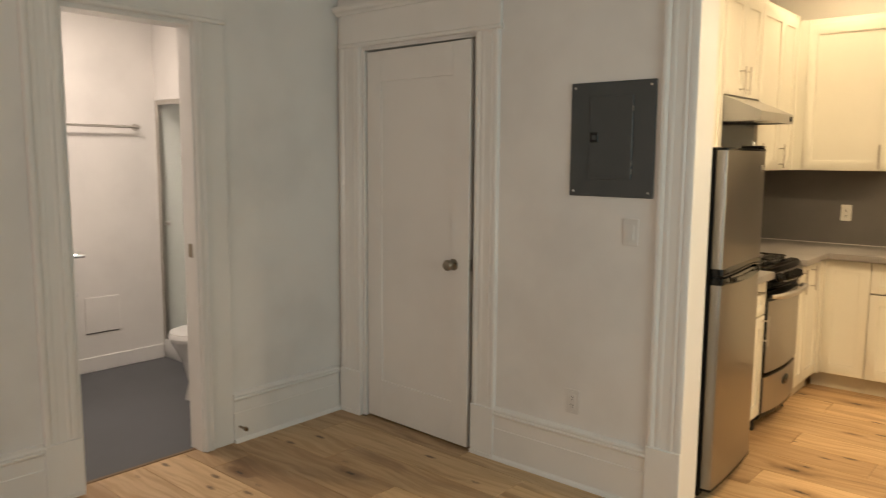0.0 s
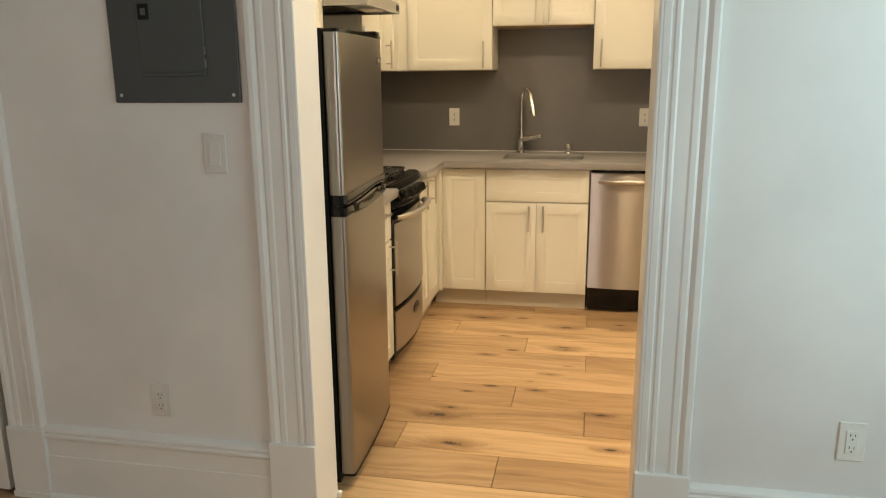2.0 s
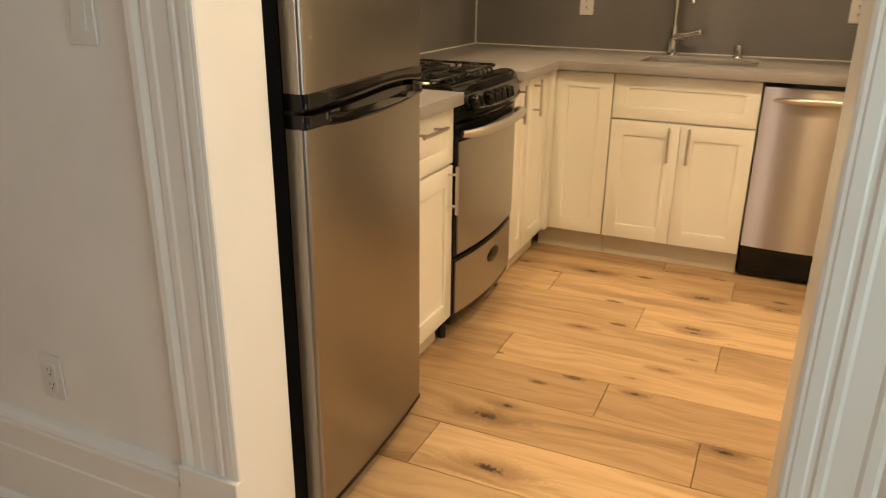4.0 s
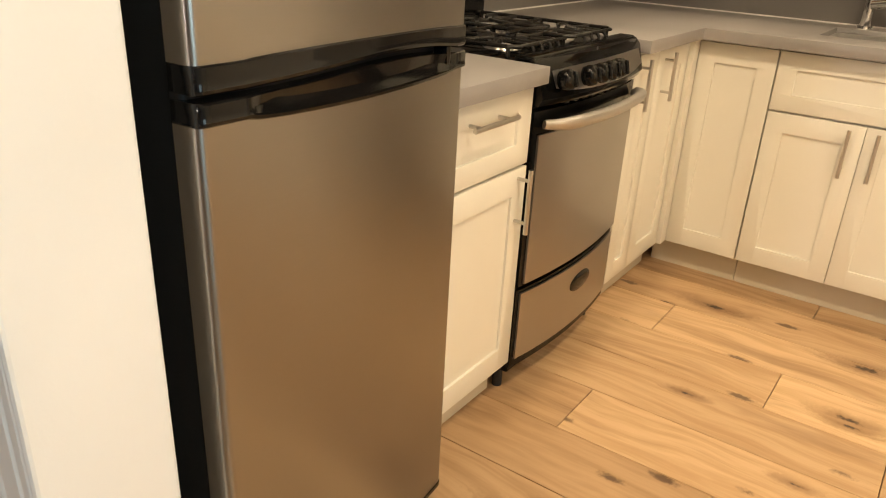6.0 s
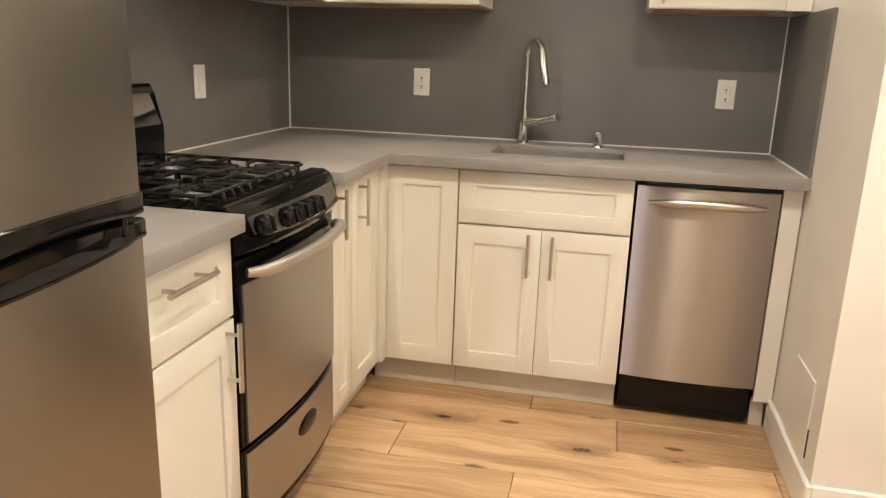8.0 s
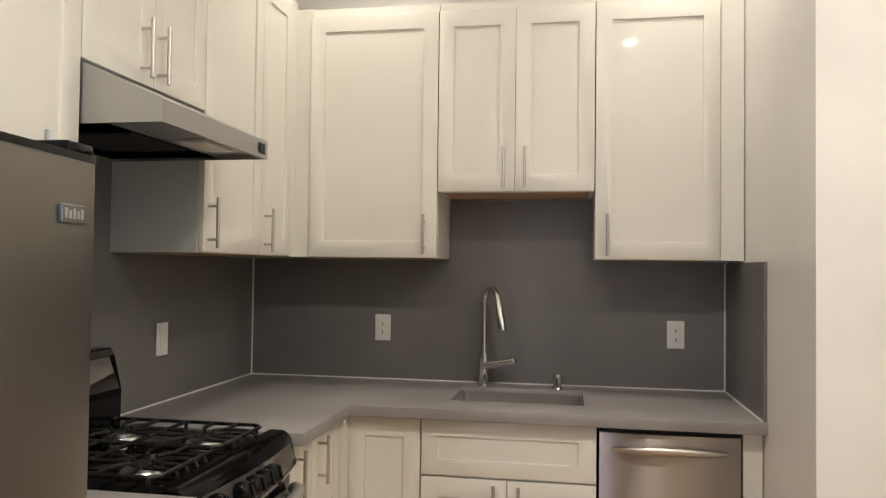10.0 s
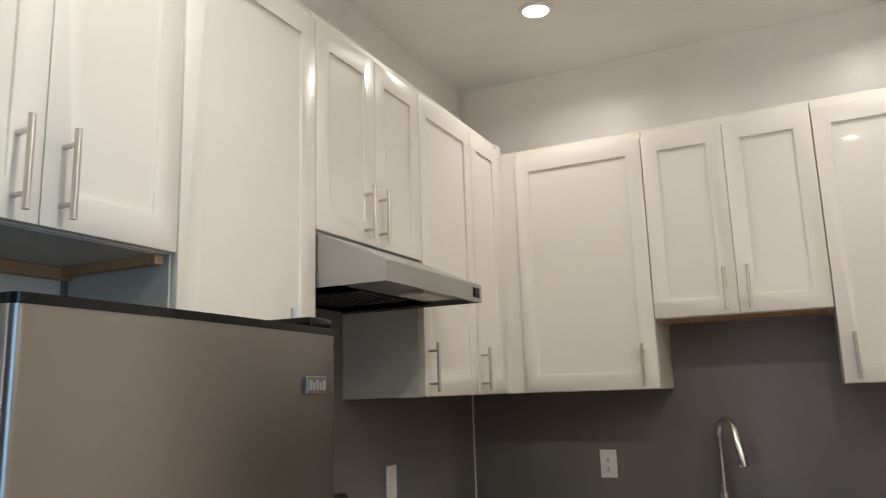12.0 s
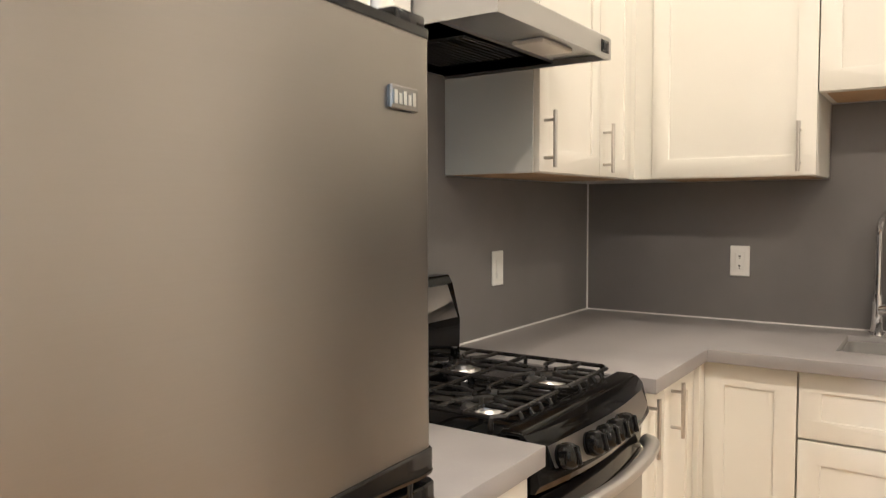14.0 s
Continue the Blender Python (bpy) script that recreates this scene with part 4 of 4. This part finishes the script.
    for u in (0.074, 0.176, 0.232, 0.283, 0.334):
        b = bow(u, 0.032)
        base = Vector((u, 0.870, b + 0.005))
        n_dir = Vector((0, 0.23, 0.97)).normalized()
        knob = bmesh.new()
        rod(knob, base, base + n_dir * 0.005, 0.0235, 0.0235, 28)
        tube(knob, [base + n_dir * h for h in (0.006, 0.009, 0.017, 0.025, 0.031, 0.035, 0.0375, 0.038)], [0.0225, 0.0255, 0.0255, 0.0245, 0.0215, 0.0165, 0.009, 0.001], 28)
        kn = part("knob", knob, BLACKPL, panel, "glossy black burner knob")
        grip = boxes((-0.005, 0.005, -0.0185, 0.0185, 0.024, 0.043, 0.004, 3))
        grip.transform(Matrix.Translation(base) @ n_dir.to_track_quat("Z", "Y").to_matrix().to_4x4())
        part("grip", grip, BLACKPL, kn)
    # cooktop
    part("cooktop", boxes((0.0, wd, 0.885, 0.912, -0.60, -0.035, 0.006, 2), (0.0, wd, 0.905, 0.926, -0.075, -0.022, 0.008, 3)), BLACKEN, root, "black enamel cooktop")
    for u in (0.155, 0.455):
        for w in (-0.20, -0.45):
            bm = rod(rod(bmesh.new(), (u, 0.912, w), (u, 0.918, w), 0.052, 0.048, 28), (u, 0.918, w), (u, 0.929, w), 0.041, 0.039, 28)
            burner = part("burner", bm, ALU, root, "aluminium burner head")
            part("burner_cap", rod(rod(bmesh.new(), (u, 0.929, w), (u, 0.932, w), 0.031, None, 28), (u, 0.932, w), (u, 0.935, w), 0.031, 0.025, 28), IRON, burner)
    r = 0.0056

    def bar(bm, a, b, lift=0.0):
        tube(bm, [a, b], r, 8)
    for u0 in (0.022, 0.308):
        u1 = u0 + 0.276
        top, low, w0, w1 = 0.938, 0.913, -0.565, -0.085
        bm = bmesh.new()
        ring = [(u0 + 0.02, top, w0), (u1 - 0.02, top, w0), (u1, top, w0 + 0.02), (u1, top, w1 - 0.02), (u1 - 0.02, top, w1), (u0 + 0.02, top, w1), (u0, top, w1 - 0.02), (u0, top, w0 + 0.02)]
        tube(bm, ring + ring[:1], r, 8)
        um, wm = (u0 + u1) / 2, (w0 + w1) / 2
        tube(bm, [(u0, top, wm), (u1, top, wm)], r, 8)
        for wc in (-0.20, -0.45):
            for s in (-1, 1):
                tube(bm, [(um + s * 0.138, top, wc - 0.035), (um + s * 0.075, top, wc - 0.035), (um + s * 0.035, top + 0.001, wc - 0.012)], r, 8)
                tube(bm, [(um + s * 0.138, top, wc + 0.035), (um + s * 0.075, top, wc + 0.035), (um + s * 0.035, top + 0.001, wc + 0.012)], r, 8)
                edge = wm if (s > 0) == (wc < wm) else (w0 if wc < wm else w1)
                tube(bm, [(um - 0.03, top, edge), (um - 0.03, top, wc + (0.075 if edge > wc else -0.075)), (um - 0.008, top, wc + (0.03 if edge > wc else -0.03))], r, 8)
                tube(bm, [(um + 0.03, top, edge), (um + 0.03, top, wc + (0.075 if edge > wc else -0.075)), (um + 0.008, top, wc + (0.03 if edge > wc else -0.03))], r, 8)
        for u in (u0, u1):
            for w in (w0 + 0.02, wm, w1 - 0.02):
                tube(bm, [(u, top, w), (u, low, w)], r, 8)
        for k in range(4):
            u = um - 0.066 + 0.044 * k
            tube(bm, [(u, top, w1 - 0.075), (u, top, w1 - 0.01), (u, top - 0.006, w1 + 0.006), (u, top - 0.018, w1 + 0.012), (u, low, w1 + 0.013)], r * 0.9, 8)
        part("grate", bm, IRON, root, "black cast iron grate")
    # back guard
    pts = [(0.905, -0.635), (0.905, -0.555), (1.02, -0.552), (1.125, -0.578), (1.148, -0.592), (1.148, -0.635)]
    guard = part("back_guard", prism(bmesh.new(), pts, 0.0, wd, 0), BLACKEN, root, "black enamel back guard")
    bm = bmesh.new()
    quad = [bm.verts.new(c) for c in ((0.012, 1.028, -0.5525), (wd - 0.012, 1.028, -0.5525), (wd - 0.03, 1.122, -0.5758), (0.03, 1.122, -0.5758))]
    bm.faces.new(quad)
    bmesh.ops.solidify(bm, geom=bm.faces[:], thickness=-0.0025)
    part("insert", bm, GUARDST, guard, "stainless insert on the back guard")
    for u in (0.03, wd - 0.03):
        for w in (-0.06, -0.55):
            part("foot", rod(bmesh.new(), (u, 0.0, w), (u, 0.072, w), 0.014, None, 12), RUBBER, root)


def hood():
    root = thing("range_hood", facing(-1.102, 4.681, 0, "east"), "stainless under-cabinet range hood above the stove", "range hood")
    wd, back = 0.587, -(1.633 - 1.102) + 0.014
    pts = [(1.740, back), (1.740, -0.012), (1.726, -0.012), (1.726, 0.0), (1.778, 0.0), (1.783, -0.006), (1.874, -0.214), (1.874, back)]
    part("shell", prism(bmesh.new(), pts, 0.0, wd, 0), HOODM, root, "brushed stainless shell")
    part("side_lip", boxes((0.0, 0.010, 1.726, 1.741, back, -0.012)), HOODM, root)
    part("side_lip", boxes((wd - 0.010, wd, 1.726, 1.741, back, -0.012)), HOODM, root)
    part("underside", boxes((0.012, wd - 0.012, 1.733, 1.7395, back + 0.01, -0.16)), HOODM, root, "grey steel underside")
    f = part("filter", boxes((0.16, 0.44, 1.7315, 1.7335, -0.45, -0.18)), HOODM, root, "slatted grease filter")
    for k in range(14):
        w = -0.195 - 0.018 * k
        part("slat", boxes((0.17, 0.43, 1.7295, 1.7315, w - 0.006, w + 0.006)), HOODM, f)
    part("lamp_cover", boxes((0.30, 0.46, 1.729, 1.740, -0.135, -0.05, 0.003)), PLATE, root, "white plastic lamp cover")
    sw = part("switch_plate", boxes((0.522, 0.565, 1.737, 1.768, -0.001, 0.003, 0.001)), BLACKPL, root, "black rocker switch plate")
    for u in (0.528, 0.545):
        part("rocker", boxes((u, u + 0.013, 1.743, 1.762, 0.003, 0.006, 0.001)), SLOT, sw)


def dishwasher():
    wd = 0.462
    root = thing("dishwasher", facing(-0.094, 5.747, 0, "south"), "stainless steel dishwasher with bowed bar handle and black kick plate", "dishwasher")
    part("tub", boxes((0.004, wd - 0.004, 0.02, 0.866, -0.56, -0.035)), BLACKSIDE, root)
    pts = [(0.0, -0.03)] + [(0.002 + (wd - 0.004) * k / 16, 0.0 + 0.014 * (1 - (2 * k / 16 - 1) ** 2)) for k in range(17)] + [(wd, -0.03)]
    d = part("door", prism(bmesh.new(), pts, 0.158, 0.852, 1), STEEL_Z, root, "brushed stainless door")
    part("top_seal", boxes((0.0, wd, 0.853, 0.8725, -0.05, -0.012)), BLACKPL, root)
    pts = [(0.045 + 0.372 * k / 16, 0.806 - 0.006 * (2 * k / 16 - 1) ** 2, 0.012 + 0.034 * (1 - (2 * k / 16 - 1) ** 4)) for k in range(17)]
    part("handle", tube(bmesh.new(), pts, [0.007 + 0.009 * (1 - (2 * k / 16 - 1) ** 4) for k in range(17)], 14, 0.8), NICKEL, d, "bowed satin metal handle")
    part("kick_plate", boxes((0.004, wd - 0.006, 0.018, 0.150, -0.045, -0.030, 0.002)), BLACKPL, root, "black kick plate")
    part("foot", rod(bmesh.new(), (0.03, 0.0, -0.1), (0.03, 0.02, -0.1), 0.012), RUBBER, root)
    part("foot", rod(bmesh.new(), (wd - 0.03, 0.0, -0.1), (wd - 0.03, 0.02, -0.1), 0.012), RUBBER, root)


fridge()
stove()
hood()
dishwasher()

# access panel on the pier
acc = thing("access_panel", facing(KR, 5.535, 0.118, "west"), "small white painted access panel above the baseboard", "access panel")
part("board", boxes((0, 0.222, 0.0, 0.268, 0, 0.006, 0.002)), KWALL, acc)
part("edge", boxes((0.2225, 0.2265, 0.03, 0.12, 0, 0.004)), SLOT, acc, "dark gap at the panel's edge")


# ---- bathroom ----
def bathroom():
    bar = thing("towel_bar", facing(BX, 2.3, 1.71, "east"), "brushed nickel towel bar on the bathroom wall", "towel bar")
    part("rail", rod(bmesh.new(), (0.0, 0, 0.06), (0.79, 0, 0.06), 0.009), NICKEL, bar)
    for u in (0.01, 0.78):
        part("bracket", rod(rod(bmesh.new(), (u, 0, 0), (u, 0, 0.008), 0.024), (u, 0, 0.008), (u, 0, 0.072), 0.011), NICKEL, bar)
    ap = thing("access_panel", facing(BX, 2.665, 0.275, "east"), "white painted access panel low on the bathroom wall", "access panel")
    part("board", boxes((0, 0.245, 0.0, 0.25, 0, 0.008, 0.002)), BWALL, ap)
    part("edge", boxes((0.005, 0.235, -0.006, 0.0, 0, 0.004)), SLOT, ap, "dark gap under the panel")
    curb = thing("shower_base", facing(-4.55, 3.25, 0, "up"), "white shower base with a low curb", "shower base")
    part("curb", boxes((-0.358, 0.35, -0.012, 0.08, 0.0, 0.14, 0.006, 2)), CERAMIC, curb)
    sc = thing("shower_door", facing(-4.55, 3.25, 0.14, "south"), "framed greenish glass shower door with metal channel", "shower door")
    part("wall_channel", boxes((-0.356, -0.322, 0, 1.765, -0.03, 0.012, 0.003)), NICKEL, sc, "grey metal wall channel")
    part("top_rail", boxes((-0.322, 0.348, 1.735, 1.765, -0.03, 0.012, 0.003)), NICKEL, sc)
    part("glass_pane", boxes((-0.322, 0.348, 0.0, 1.735, -0.012, -0.004)), GLASS, sc).visible_shadow = False
    part("pull_knob", rod(bmesh.new(), (-0.24, 0.88, -0.004), (-0.24, 0.88, 0.03), 0.014), NICKEL, sc)
    # toilet
    t = thing("toilet", facing(-3.86, 3.05, 0, "up"), "white ceramic toilet with closed lid", "toilet")
    bm = bmesh.new()
    for z0, z1, r0, r1 in ((0, 0.1, 0.12, 0.10), (0.1, 0.25, 0.10, 0.13), (0.25, 0.38, 0.13, 0.18), (0.38, 0.40, 0.18, 0.182)):
        bmesh.ops.create_cone(bm, cap_ends=True, segments=32, radius1=r0, radius2=r1, depth=z1 - z0, matrix=Matrix.LocRotScale((0, -0.08, (z0 + z1) / 2), None, (1.05, 1.35, 1)))
    part("bowl", bm, CERAMIC, t)
    bm = bmesh.new()
    bmesh.ops.create_cone(bm, cap_ends=True, segments=32, radius1=0.185, radius2=0.178, depth=0.03, matrix=Matrix.LocRotScale((0, -0.08, 0.417), None, (1.05, 1.35, 1)))
    part("lid", bm, CERAMIC, t)
    part("tank", boxes((-0.2, 0.2, 0.15, 0.33, 0.36, 0.76, 0.02, 3)), CERAMIC, t)
    part("tank_lid", boxes((-0.21, 0.21, 0.142, 0.338, 0.76, 0.79, 0.008, 2)), CERAMIC, t)
    # vanity
    v = thing("bathroom_vanity", facing(-4.62, 2.05, 0, "up"), "white bathroom vanity with top and faucet", "vanity")
    part("body", boxes((-0.28, 0.20, -0.40, 0.345, 0.11, 0.64, 0.003)), CAB, v)
    part("foot", boxes((-0.28, 0.16, -0.40, 0.32, 0.0, 0.11, 0.003)), TOE, v)
    part("top", boxes((-0.285, 0.22, -0.41, 0.36, 0.642, 0.67, 0.004)), CERAMIC, v)
    part("faucet", tube(bmesh.new(), [(0.1, 0.24, 0.67), (0.1, 0.24, 0.86), (0.12, 0.28, 0.88), (0.15, 0.44, 0.885)], 0.016), CHROME, v)
    lamp = thing("bath_ceiling_light", facing(-4.0, 2.3, 2.6, "up"), "round white flush bathroom ceiling light, lit", "ceiling light")
    part("rim", rod(bmesh.new(), (0, 0, -0.03), (0, 0, 0), 0.16, None, 32), TRIM, lamp)
    part("diffuser", rod(bmesh.new(), (0, 0, -0.036), (0, 0, -0.03), 0.145, None, 32), BLENS, lamp)


bathroom()


# ---- floor planks ----
def planks():
    """Oak planks along x in rows, with a three-row joint rhythm."""
    wide, long, gap = 0.2228, 1.22, 0.0022
    y0 = 3.905
    shared = {}
    floor = bpy.data.objects["floor"]
    joints = (-0.815, -0.086, -0.402)
    low, high = -2.3, KY
    k = math.floor((low - y0) / wide)
    while y0 + k * wide < high:
        a, b = max(y0 + k * wide, low), min(y0 + (k + 1) * wide, high)
        mid = (a + b) / 2
        x_lo, x_hi = (LX - 0.062, 1.5) if mid < W else (KX if mid > WB else DX0, KR if mid > 5.22 else 1.7)
        x = joints[k % 3] - 4 * long
        while x < x_hi:
            c, d = max(x, x_lo), min(x + long, x_hi)
            x += long
            if d - c < 0.01:
                continue
            key = (round(d - c, 4), round(b - a, 4))
            if key not in shared:
                bm = boxes((-(d - c) / 2 + gap / 2, (d - c) / 2 - gap / 2, -(b - a) / 2 + gap / 2, (b - a) / 2 - gap / 2, -0.016, 0.0))
                top = [e for e in bm.edges if min(v.co.z for v in e.verts) > -0.001]
                bmesh.ops.bevel(bm, geom=top, offset=0.0012, segments=1, affect="EDGES")
                shared[key] = finish(bm, "plank", OAK, False)
            ob = new("plank", shared[key])
            ob.parent = floor
            ob.location = ((c + d) / 2, mid, 0.0)
        k += 1


planks()
